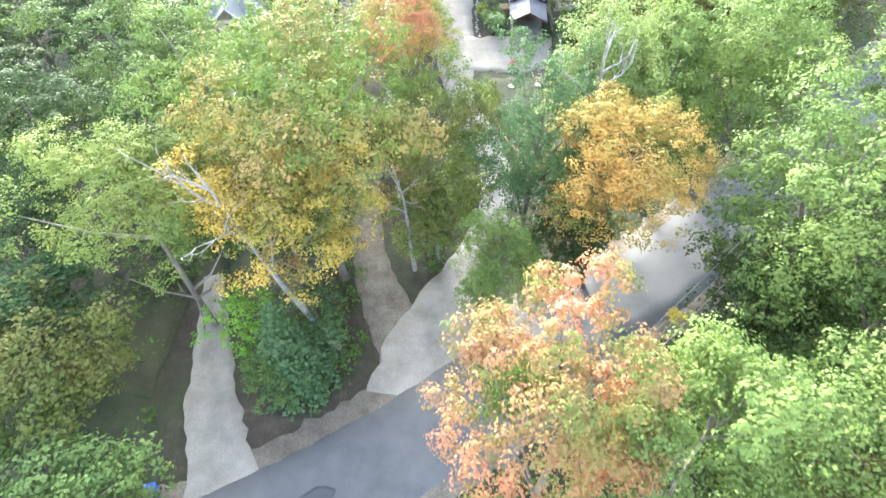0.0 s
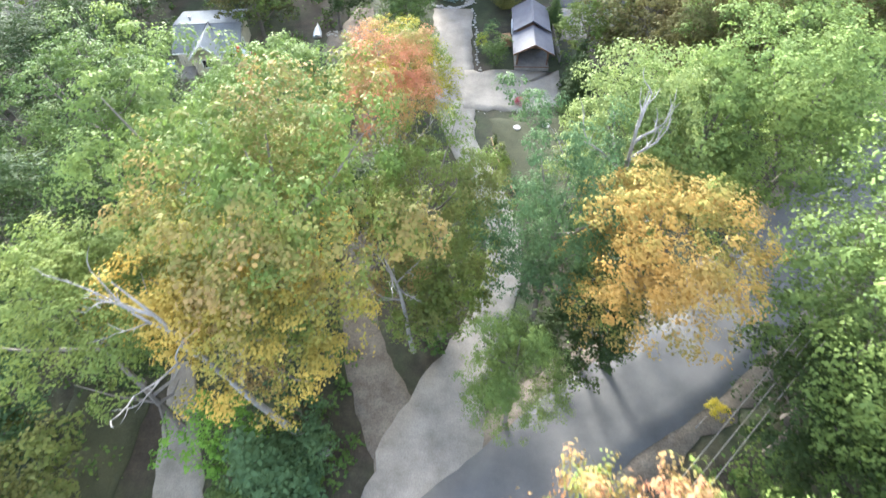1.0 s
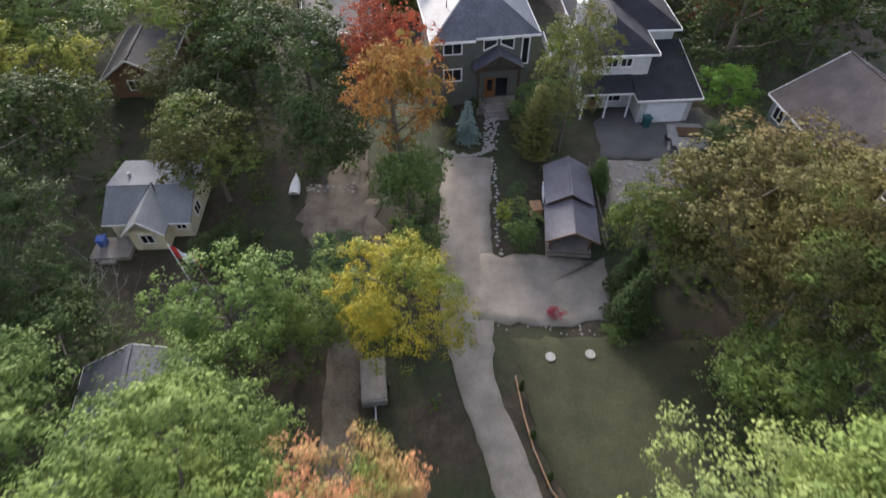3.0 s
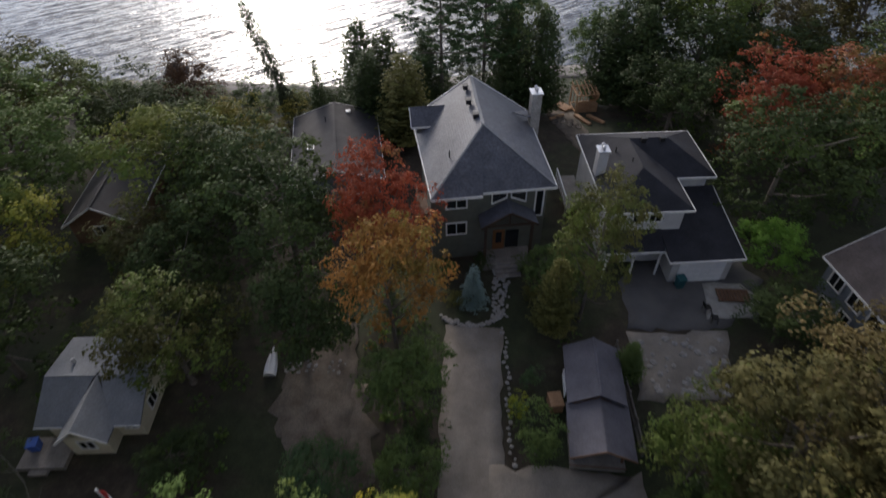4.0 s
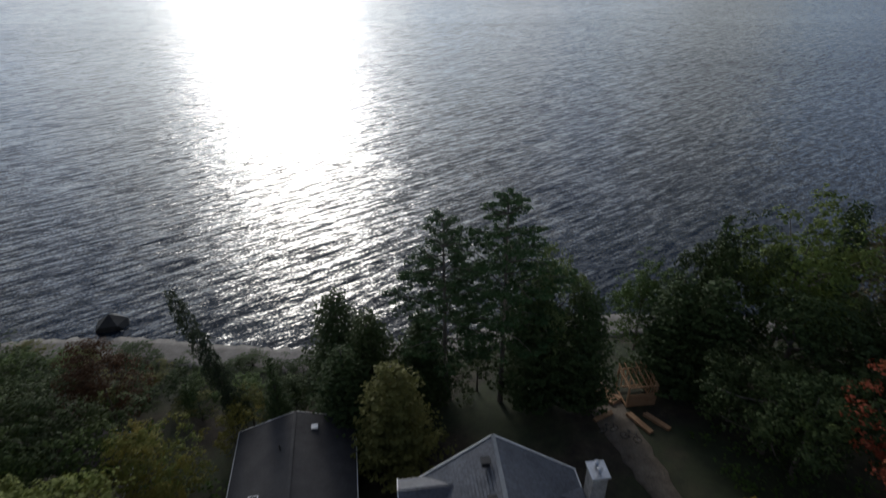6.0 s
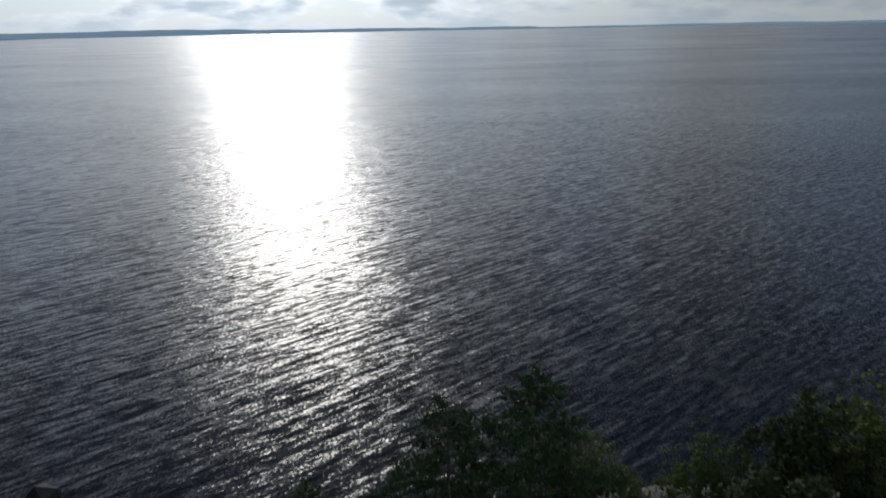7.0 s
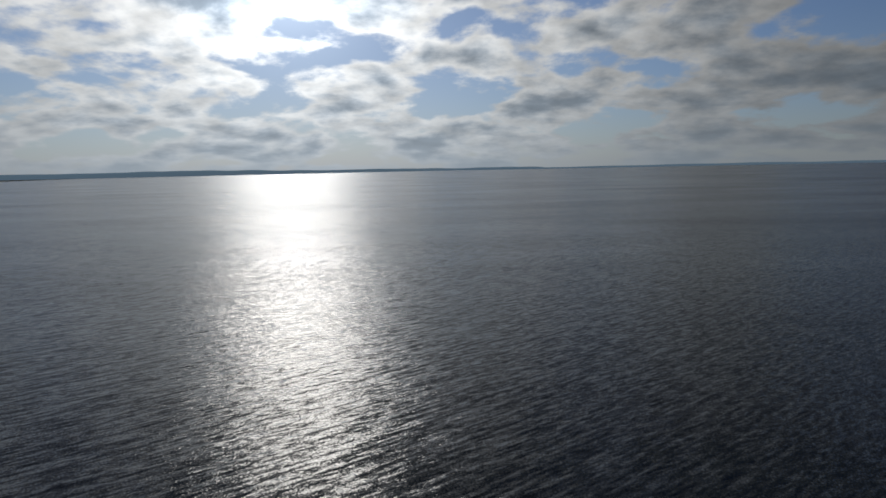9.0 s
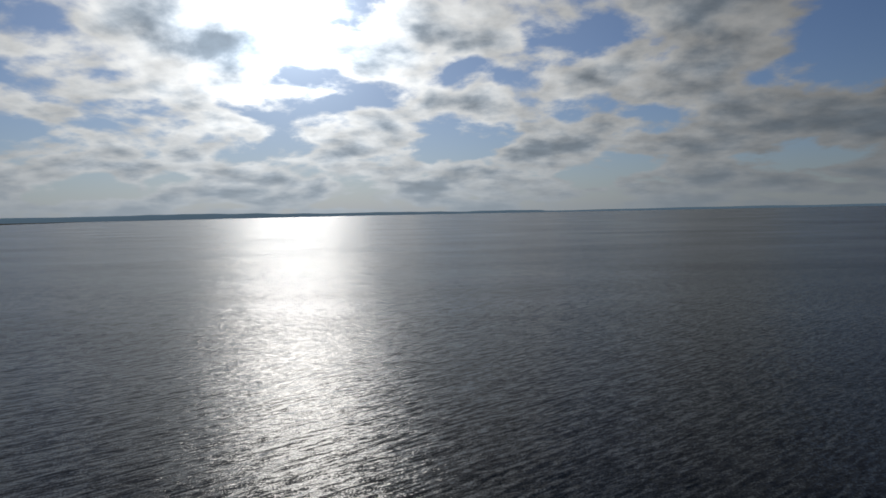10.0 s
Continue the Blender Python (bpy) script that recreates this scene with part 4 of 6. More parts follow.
rng_b = random.Random(21)
for k in range(34):
    x = -62 + 46 * (k % 17) / 16 + rng_b.uniform(-1.2, 1.2)
    y = (104.0 if k < 17 else 109.5) + 0.0012 * x * x + rng_b.uniform(-2, 2)
    tagged(bush(x, y, rng_b.uniform(2.4, 5.0) * (1 if k < 17 else 0.45), rng_b.uniform(1.8, 2.8), rng_b.choice((DARK, DARK, GREEN, OLIVE)), "dense dark green scrub above the beach"), group="scrub above the beach")
for k in range(22):
    x = -14 + 62 * k / 21 + rng_b.uniform(-1, 1)
    if 8.5 < x < 16.5:
        continue
    tagged(bush(x, 104.5 + 0.1 * x + rng_b.uniform(-3.5, 4.5), rng_b.uniform(3.0, 6.0), rng_b.uniform(1.8, 2.8), DARK, "dense dark green scrub beneath the lakeside trees"), group="scrub beneath the lakeside trees")


def dead_tree(x, y, h, label, lean=(0, 0), seed=1, spread=0.55, start=0.45, z=0.0, girth=0.012):
    """A bare, silvery, forking tree: a trunk mesh and one mesh for each main limb."""
    rng = random.Random(seed)
    ob = thing("dead_tree", x, y, land_height(x, y) + z, 0, label, "tree")
    top = Vector((lean[0], lean[1], h))
    v, f = [], []
    tube(v, f, [top * s + Vector((math.sin(s * 5 + seed) * 0.25, math.cos(s * 4 + seed) * 0.25, 0)) * s for s in (-0.02, 0.2, 0.45, 0.7, 0.88, 1.0)],
         [h * girth * k for k in (1.4, 1.1, 0.85, 0.6, 0.35, 0.1)], 6)
    mesh_object("trunk", v, f, M_DEADWOOD, ob, True)

    def grow(v, f, a, d, length, r, depth):
        pts, p = [a], a
        for _ in range(3):
            d = (d + Vector((rng.uniform(-0.3, 0.3), rng.uniform(-0.3, 0.3), rng.uniform(-0.1, 0.22)))).normalized()
            p = p + d * length / 3
            pts.append(p)
        tube(v, f, pts, (r, r * 0.8, r * 0.55, r * 0.2), 4)
        if depth:
            for q in (pts[1], pts[2], pts[3]):
                side = Vector((rng.uniform(-1, 1), rng.uniform(-1, 1), rng.uniform(-0.2, 0.6)))
                grow(v, f, q, (d + side * 0.9).normalized(), length * rng.uniform(0.4, 0.6), r * 0.5, depth - 1)

    for k in range(6):
        s = start + (0.95 - start) * k / 6
        a = top * s + Vector((math.sin(s * 5 + seed) * 0.25, math.cos(s * 4 + seed) * 0.25, 0)) * s
        ang = rng.uniform(0, 6.28)
        v, f = [], []
        grow(v, f, a, Vector((math.cos(ang), math.sin(ang), rng.uniform(0.3, 0.9))).normalized() + Vector(lean + (0,)) * 0.05, h * spread * (1.15 - s) * rng.uniform(0.7, 1.1), h * girth * 0.45, 2)
        mesh_object("limb", v, f, M_DEADWOOD, ob, True)
    return ob


dead_tree(-8.2, 22.8, 18.6, "silvery dead tree leaning out of the gold maple", (-4.4, -0.5), 3, 0.5, 0.5, girth=0.011)
dead_tree(-3.0, 29.6, 12.6, "bare dead tree top above the olive tree", (-0.6, -1.4), 5, 0.45, 0.6)
dead_tree(9.6, 33.8, 19.0, "bleached dead trunk above the pale green tree", (-1.0, -1.6), 7, 0.35, 0.6)
dead_tree(9.2, 9.2, 11.0, "white bare dead tree at the roadside", (0.4, 0.2), 9, 0.6, 0.4)
dead_tree(-4.6, 38.5, 13.0, "pale dead tree beside the dirt track", (1.6, 0.6), 11, 0.5, 0.4)
dead_tree(-24.5, 54.0, 6.5, "grey leafless scrub tree", (0.5, 0.5), 13, 0.9, 0.15)
dead_tree(-27.5, 52.0, 6.0, "grey leafless scrub tree", (-0.5, 0.8), 15, 0.9, 0.15)
dead_tree(21.5, 55.0, 13.0, "pale bare trunk leaning among the trees", (3.5, 3.0), 17, 0.3, 0.6)
dead_tree(24.5, 52.0, 13.0, "pale bare trunk leaning among the trees", (5.0, 3.5), 19, 0.3, 0.6)


def undergrowth():
    """Ferns, saplings and low scrub under the trees: leaves in loose clumps that follow the ground."""
    rng = np.random.default_rng(5)
    c, nr, sz = [], [], []
    keep_clear = [(0.6, 64, 3.4, 9), (6.0, 58.5, 6.5, 4), (-10, 64.5, 4.0, 6), (10, 49, 7.5, 7), (2.5, 82, 9, 12), (16, 76, 8.5, 14), (-12, 94, 6, 9), (-24.5, 65.5, 5.5, 5), (-19, 46.5, 5, 6), (36, 76, 8, 9)]

    def open_ground(x, y):
        if any(((x - a) / w) ** 2 + ((y - b) / h) ** 2 < 1 for a, b, w, h in keep_clear) or y > 110:
            return True
        road = abs((y - 20.4) - 0.66 * (x - 3.2)) / 1.2
        lane = 0.5 + 3.2 * math.exp(-((y - 40) / 9) ** 2)
        return road < 5.6 or (19 < y < 76 and abs(x - lane) < 2.6 and y < 58) or (20 < y < 70 and abs(x + 3.0 + 5.2 * smooth_step(20, 52, y)) < 2.0) or (8 < y < 30 and abs(x + 16.5) < 3.2)

    for x, y, r in ROOTS:
        for _ in range(int(5 + 3 * r)):
            a, d = rng.uniform(0, 6.283), r * rng.uniform(0.1, 1.5)
            px, py = x + d * math.cos(a), y + d * math.sin(a)
            if open_ground(px, py):
                continue
            n, w, h = int(rng.integers(16, 40)), rng.uniform(0.4, 1.1), rng.uniform(0.3, 1.5)
            p = rng.normal(size=(n, 3)) * (w * 0.5, w * 0.5, h * 0.3) + (px, py, land_height(px, py) + h * 0.45)
            c.append(p)
            nr.append(rng.normal(size=(n, 3)) * 0.6 + (0, 0, 0.9))
            sz.append(rng.uniform(0.09, 0.22, n))
    ob = new("undergrowth", leaf_mesh("undergrowth", np.concatenate(c), np.concatenate(nr), np.concatenate(sz), rng))
    ob.color = (0.07, 0.12, 0.035, 0.35)
    tagged(ob, "low green scrub and saplings under the trees", "undergrowth", kind="stuff")


undergrowth()

# ---------- houses ----------
M_OLIVE = surface("olive_siding", (0.085, 0.09, 0.075), (0.12, 0.125, 0.105), 1.2, 10, 0.75, 0.3, 0.01, patch=0.15)
M_LIGHT_SIDING = surface("light_grey_siding", (0.42, 0.42, 0.42), (0.55, 0.55, 0.54), 1.0, 10, 0.7, 0.2, 0.01, patch=0.12)
M_BLUE_SIDING = surface("slate_blue_siding", (0.12, 0.14, 0.16), (0.17, 0.19, 0.215), 1.0, 10, 0.7, 0.2, 0.01, patch=0.12)
M_CREAM = surface("cream_siding", (0.50, 0.46, 0.33), (0.64, 0.59, 0.44), 1.0, 10, 0.75, 0.2, 0.01, patch=0.15)
M_STONE = surface("grey_stone", (0.22, 0.21, 0.20), (0.40, 0.385, 0.36), 1.6, 7, 0.9, 0.6, 0.03)
M_LUMBER = surface("raw_lumber", (0.30, 0.165, 0.085), (0.42, 0.255, 0.14), 1.5, 14, 0.75, 0.3, 0.01)
M_BROWNWOOD = surface("brown_stained_wood", (0.12, 0.065, 0.04), (0.2, 0.11, 0.065), 1.5, 14, 0.75, 0.3, 0.01)
M_DARKWOOD = surface("dark_stained_wood", (0.045, 0.028, 0.02), (0.08, 0.05, 0.036), 1.5, 14, 0.75, 0.3, 0.01)
M_GREYWOOD = surface("grey_weathered_boards", (0.19, 0.17, 0.15), (0.30, 0.275, 0.25), 1.2, 12, 0.85, 0.4, 0.015)
M_PALE_ROOF = surface("pale_grey_shingles", (0.184, 0.197, 0.211), (0.245, 0.258, 0.272), 0.7, 8, 0.85, 0.4, 0.02, patch=0.25, specular=0.15)
M_BROWN_ROOF = surface("brown_grey_shingles", (0.075, 0.064, 0.062), (0.125, 0.108, 0.104), 0.7, 8, 0.85, 0.4, 0.02, patch=0.25, specular=0.15)
M_CONCRETE = surface("pale_concrete", (0.30, 0.29, 0.27), (0.44, 0.43, 0.40), 1.5, 16, 0.85, 0.3, 0.01, patch=0.25)
M_SHED_ROOF = surface("purple_grey_shingles", (0.085, 0.082, 0.098), (0.14, 0.135, 0.158), 0.7, 8, 0.6, 0.4, 0.02, patch=0.25)
M_DARK_ROOF = surface("charcoal_shingles", (0.020, 0.021, 0.026), (0.036, 0.038, 0.046), 0.7, 8, 0.8, 0.4, 0.02, patch=0.25, specular=0.2)
M_SLATE_ROOF = surface("dull_grey_shingles", (0.040, 0.040, 0.044), (0.065, 0.064, 0.068), 0.7, 8, 0.8, 0.4, 0.02, patch=0.25, specular=0.25)
M_BLACK = surface("black_metal", (0.012, 0.012, 0.013), (0.02, 0.02, 0.022), 2, 20, 0.5, 0.1)
M_METAL = surface("galvanised_metal", (0.45, 0.46, 0.48), (0.62, 0.63, 0.65), 2, 20, 0.4, 0.1, metallic=0.8)
M_WHITE = surface("white_plastic", (0.68, 0.70, 0.72), (0.8, 0.81, 0.82), 2, 20, 0.4, 0.05, patch=0.08)
M_RED = surface("red_cloth", (0.5, 0.03, 0.03), (0.62, 0.05, 0.045), 2, 20, 0.8, 0.1)
M_BLUE = surface("blue_plastic", (0.03, 0.09, 0.36), (0.05, 0.14, 0.48), 2, 20, 0.4, 0.1)
M_TEAL = surface("teal_plastic", (0.015, 0.09, 0.10), (0.02, 0.12, 0.14), 2, 20, 0.4, 0.1)
M_DOOR = surface("orange_stained_door", (0.17, 0.07, 0.025), (0.24, 0.10, 0.035), 2, 12, 0.5, 0.1)


def glass_material():
    m, t, p = nodes_of("window_glass")
    p.inputs["Base Color"].default_value = (0.012, 0.015, 0.018, 1)
    p.inputs["Roughness"].default_value = 0.06
    return m


M_GLASS = glass_material()


def house(name, x, y, turn, label, base=None):
    return thing(name, x, y, land_height(x, y) if base is None else base, turn, label, "house")


def roof_slope(parent, pts, material, thick=0.16, courses=True):
    """One slope of a roof: a thick slab, with its shingle courses as fine steps."""
    ob = part("roof", slab(pts, thick), material, parent)
    if courses:
        p = [Vector(q) for q in pts]
        nrm = (p[1] - p[0]).cross(p[-1] - p[0]).normalized()
        if nrm.z < 0:
            nrm = -nrm
        level = Vector((-nrm.y, nrm.x, 0)).normalized()
        fall = nrm.cross(level).normalized()
        if fall.z < 0:
            fall = -fall
        t = [(q - p[0]).dot(fall) for q in p]
        lo, hi = min(t), max(t)
        v, f, k = [], [], 1
        while lo + 0.22 * k < hi - 0.02:
            h = lo + 0.22 * k
            cut = []
            for i in range(len(p)):
                a, b = t[i], t[(i + 1) % len(p)]
                if (a - h) * (b - h) < 0:
                    cut.append(p[i].lerp(p[(i + 1) % len(p)], (h - a) / (b - a)))
            for j in range(0, len(cut) - 1, 2):
                a, b = cut[j], cut[j + 1]
                n = len(v)
                up = nrm * 0.009
                back = fall * 0.16
                v += [a + nrm * 0.002, b + nrm * 0.002, b + up, a + up, b + back + nrm * 0.002, a + back + nrm * 0.002]
                f += [(n, n + 1, n + 2, n + 3), (n + 3, n + 2, n + 4, n + 5)]
            k += 1
        if v:
            tagged(mesh_object("shingle_relief", v, f, material, ob), kind="stuff")
    return ob


def trim_line(parent, a, b, w=0.05, h=0.2, name="fascia", material=None):
    return part(name, beam(bmesh.new(), a, b, w, h), material or M_TRIM, parent)


def window(parent, a, along, width, height, panes=2, out=None, name="window"):
    """A framed window: a is its lower left corner on the wall, along its level direction; out points away from the wall."""
    along = Vector(along).normalized()
    out = Vector(out) if out else Vector((along.y, -along.x, 0))
    m = Matrix((( *along, 0), (*out, 0), (0, 0, 1, 0), (0, 0, 0, 1))).transposed()
    m = Matrix.Translation(a) @ m
    bm = bmesh.new()
    b = 0.11
    for lo, hi in (((-b, -0.02, -b), (0, 0.07, height + b)), ((width, -0.02, -b), (width + b, 0.07, height + b)),
                   ((0, -0.02, -b), (width, 0.07, 0)), ((0, -0.02, height), (width, 0.07, height + b))):
        add_box(bm, lo, hi, 0, m)
    for k in range(1, panes):
        add_box(bm, (width * k / panes - 0.035, -0.02, 0), (width * k / panes + 0.035, 0.06, height), 0, m)
    frame_ob = part(name, bm, M_TRIM, parent)
    for k in range(panes):
        part("pane", add_box(bmesh.new(), (width * k / panes + 0.03, 0.004, 0.0), (width * (k + 1) / panes - 0.03, 0.02, height), 0, m), M_GLASS, frame_ob)
    return frame_ob


def clapboards(parent, a, b, z0, z1, out, material, step=0.22):
    """Lapped boards on a wall from a to b (x, y), as one joined relief."""
    v, f = [], []
    o = Vector((*out, 0)) * 0.02
    z = z0
    while z < z1:
        n = len(v)
        top = min(z + step, z1)
        v += [Vector((*a, z)) + o, Vector((*b, z)) + o, Vector((*b, top)) + o * 0.15, Vector((*a, top)) + o * 0.15, Vector((*b, z)), Vector((*a, z))]
        f += [(n, n + 1, n + 2, n + 3), (n, n + 5, n + 4, n + 1)]
        z += step
    return tagged(mesh_object("siding", v, f, material, parent), kind="stuff")


def chimney(parent, lo, hi, material):
    ob = part("chimney", box(lo, hi, 0.03), material, parent)
    part("cap", box((lo[0] - 0.1, lo[1] - 0.1, hi[2]), (hi[0] + 0.1, hi[1] + 0.1, hi[2] + 0.12), 0.02), M_METAL, ob)
    cx, cy = (lo[0] + hi[0]) / 2, (lo[1] + hi[1]) / 2
    for d in (-0.22, 0.24):
        v, f = [], []
        tube(v, f, [(cx, cy + d, hi[2] + 0.1), (cx, cy + d, hi[2] + 0.4), (cx, cy + d, hi[2] + 0.42), (cx, cy + d, hi[2] + 0.52)], (0.1, 0.1, 0.17, 0.05), 8)
        mesh_object("flue", v, f, M_METAL, ob)
    return ob


def vent(parent, p, material=None):
    ob = part("roof_vent", box((p[0] - 0.2, p[1] - 0.2, p[2] - 0.1), (p[0] + 0.2, p[1] + 0.2, p[2] + 0.28), 0.04), material or M_BLACK, parent)
    part("hood", box((p[0] - 0.26, p[1] - 0.26, p[2] + 0.28), (p[0] + 0.26, p[1] + 0.26, p[2] + 0.36), 0.02), material or M_BLACK, ob)


def pipe(parent, p, h=0.5):
    v, f = [], []
    tube(v, f, [(p[0], p[1], p[2] - 0.1), (p[0], p[1], p[2] + h)], (0.05, 0.05), 8)
    mesh_object("vent_pipe", v, f, M_BLACK, parent)


def main_house():
    h = house("grey_house", -2.0, 79.6, 8.0, "two-storey olive house with a grey shingled hip roof and white trim", 1.4)
    E, R = 7.0, 10.75
    part("wall", box((-0.9, 0.0, -1.2), (8.4, 11.0, E - 0.05)), M_OLIVE, h)
    clapboards(h, (-0.9, -0.002), (8.4, -0.002), -0.3, E - 0.1, (0, -1), M_OLIVE)
    part("gable_wall", slab([(-0.9, 10.9, E), (8.4, 10.9, E), (3.85, 10.9, R - 0.3)], 0.02), M_OLIVE, h)
    A, A2, A3, B, C, D = (-0.9, -0.74, E), (3.1, -0.74, E), (3.1, -0.36, E + 0.02), (9.05, -0.34, E), (9.05, 11.46, E), (-1.55, 11.46, E)
    P, Q = (3.67, 3.57, R - 0.1), (3.85, 11.46, R)
    roof_slope(h, [A, A2, P], M_SHINGLE)
    roof_slope(h, [A3, B, P], M_SHINGLE)
    roof_slope(h, [B, C, Q, P], M_SHINGLE)
    roof_slope(h, [D, A, P, Q][::-1], M_SHINGLE)
    for a, b in ((A, A2), (A3, B), (B, C), (D, A)):
        trim_line(h, (a[0], a[1], E - 0.09), (b[0], b[1], E - 0.09), 0.09, 0.22)
    for a, b in ((C, Q), (D, Q)):
        trim_line(h, (a[0], a[1] + 0.03, a[2] - 0.05), (b[0], b[1] + 0.03, b[2] - 0.05), 0.08, 0.22)
    part("ridge_cap", beam(beam(beam(bmesh.new(), (P[0], P[1], P[2] + 0.03), (Q[0], Q[1], Q[2] + 0.03), 0.24, 0.05),
         (A[0], A[1], A[2] + 0.03), (P[0], P[1], P[2] + 0.03), 0.16, 0.04), (B[0], B[1], B[2] + 0.03), (P[0], P[1], P[2] + 0.03), 0.16, 0.04), M_PALE_ROOF, h)
    # gable dormer on the side slope
    top, foot = E + 1.95, E + 0.95
    part("dormer_wall", box((-1.25, 8.6, E - 0.2), (0.3, 11.1, foot + 0.02)), M_OLIVE, h)
    part("dormer_gable", slab([(-1.25, 8.6, foot), (-1.25, 11.1, foot), (-1.25, 9.85, top - 0.15)], 0.05), M_OLIVE, h)
    near = roof_slope(h, [(-1.75, 8.3, foot), (0.05, 8.3, foot), (1.4, 9.85, top), (-1.75, 9.85, top)], M_SHINGLE, 0.14)
    far = roof_slope(h, [(-1.75, 11.4, foot), (0.05, 11.4, foot), (1.4, 9.85, top), (-1.75, 9.85, top)][::-1], M_SHINGLE, 0.14)
    trim_line(near, (-1.77, 8.3, foot - 0.08), (-1.77, 9.85, top - 0.08), 0.06, 0.2, "bargeboard")
    trim_line(far, (-1.77, 11.4, foot - 0.08), (-1.77, 9.85, top - 0.08), 0.06, 0.2, "bargeboard")
    trim_line(near, (-1.75, 8.28, foot - 0.1), (0.0, 8.28, foot - 0.1), 0.06, 0.16)
    window(h, (-1.27, 10.55, E + 0.0), (0, -1, 0), 1.4, 0.8, 2, (-1, 0, 0))
    chimney(h, (8.75, 8.3, -1.0), (9.6, 9.3, 10.2), M_STONE)
    part("cricket", slab([(8.7, 8.2, 8.2), (8.7, 9.4, 8.2), (7.2, 8.8, 8.45)], 0.1), M_SHINGLE, h)
    for p in ((3.75, 5.2, R - 0.05), (3.5, 7.4, R + 0.0), (3.55, 9.8, R + 0.02)):
        vent(h, (p[0] - 0.42, p[1], p[2] - 0.3))
    pipe(h, (0.9, 2.6, 8.6), 0.55)
    # openings on the front
    for z in (2.68, 5.45):
        window(h, (0.35, -0.02, z), (1, 0, 0), 1.55, 1.15 if z < 4 else 0.98)
    window(h, (7.55, -0.02, 4.05), (1, 0, 0), 0.55, 2.5, 1)
    for u0, u1, lowside in ((3.95, 5.15, 1), (5.5, 6.7, 0)):
        za, zb = (5.55, 6.1) if lowside else (6.1, 5.55)
        bm = bmesh.new()
        quad = [Vector((u0, -0.05, za)), Vector((u1, -0.05, zb)), Vector((u1, -0.05, 6.6)), Vector((u0, -0.05, 6.6))]
        for k in range(4):
            beam(bm, quad[k], quad[(k + 1) % 4], 0.08, 0.12)
        fr = part("window", bm, M_TRIM, h)
        mesh_object("pane", [q + Vector((0, 0.03, 0)) for q in quad], [(0, 1, 2, 3)], M_GLASS, fr)
    # porch
    ridge, low = 5.9, 4.5
    roof_slope(h, [(5.2, -1.7, ridge), (5.2, 0.0, ridge), (2.9, 0.0, low), (2.9, -1.7, low)], M_SHINGLE, 0.14)
    roof_slope(h, [(5.2, -1.7, ridge), (7.5, -1.7, low), (7.5, 0.0, low), (5.2, 0.0, ridge)], M_SHINGLE, 0.14)
    for s in (-2.3, 2.3):
        trim_line(h, (5.2, -1.72, ridge - 0.08), (5.2 + s, -1.72, low - 0.08), 0.06, 0.2, "bargeboard", M_DARKWOOD)
        part("porch_post", box((5.2 + s * 0.82 - 0.11, -1.55, -0.6), (5.2 + s * 0.82 + 0.11, -1.33, low + 0.1), 0.015), M_DARKWOOD, h)
    trim_line(h, (3.2, -1.45, low - 0.1), (7.2, -1.45, low - 0.1), 0.12, 0.2, "porch_beam", M_DARKWOOD)
    trim_line(h, (5.2, -1.45, low - 0.1), (5.2, -1.45, ridge - 0.2), 0.12, 0.12, "king_post", M_DARKWOOD)
    part("porch_floor", box((3.1, -1.9, -0.6), (7.3, 0.0, 0.55), 0.02), M_GREYWOOD, h)
    for k in range(3):
        part("step", box((4.1, -2.25 - 0.34 * k, -0.6), (6.2, -1.9 - 0.34 * k, 0.38 - 0.19 * k), 0.015), M_GREYWOOD, h)
    d = part("door", box((4.2, -0.08, 0.55), (5.2, 0.03, 2.7), 0.01), M_DOOR, h, "orange stained front door")
    part("pane", box((4.45, -0.1, 1.3), (4.95, -0.085, 2.5)), M_GLASS, d)
    part("pane", box((5.3, -0.06, 0.65), (6.4, -0.03, 2.6)), M_GLASS, d)
    bm = bmesh.new()
    for k in range(7):
        beam(bm, (-1.75, 3.0 + k * 0.5, 2.6), (-1.75, 3.0 + k * 0.5, 3.6), 0.05, 0.05)
    beam(bm, (-1.75, 3.0, 3.6), (-1.75, 6.0, 3.6), 0.07, 0.09)
    beam(bm, (-1.75, 3.0, 2.6), (-1.75, 6.0, 2.6), 0.07, 0.09)
    part("balcony_rail", bm, M_BROWNWOOD, h)
    part("balcony_floor", box((-1.8, 3.0, 2.35), (-0.9, 6.0, 2.55)), M_BROWNWOOD, h)
    for y in (3.1, 5.9):
        part("balcony_post", box((-1.78, y - 0.07, -1.2), (-1.64, y + 0.07, 2.35)), M_BROWNWOOD, h)


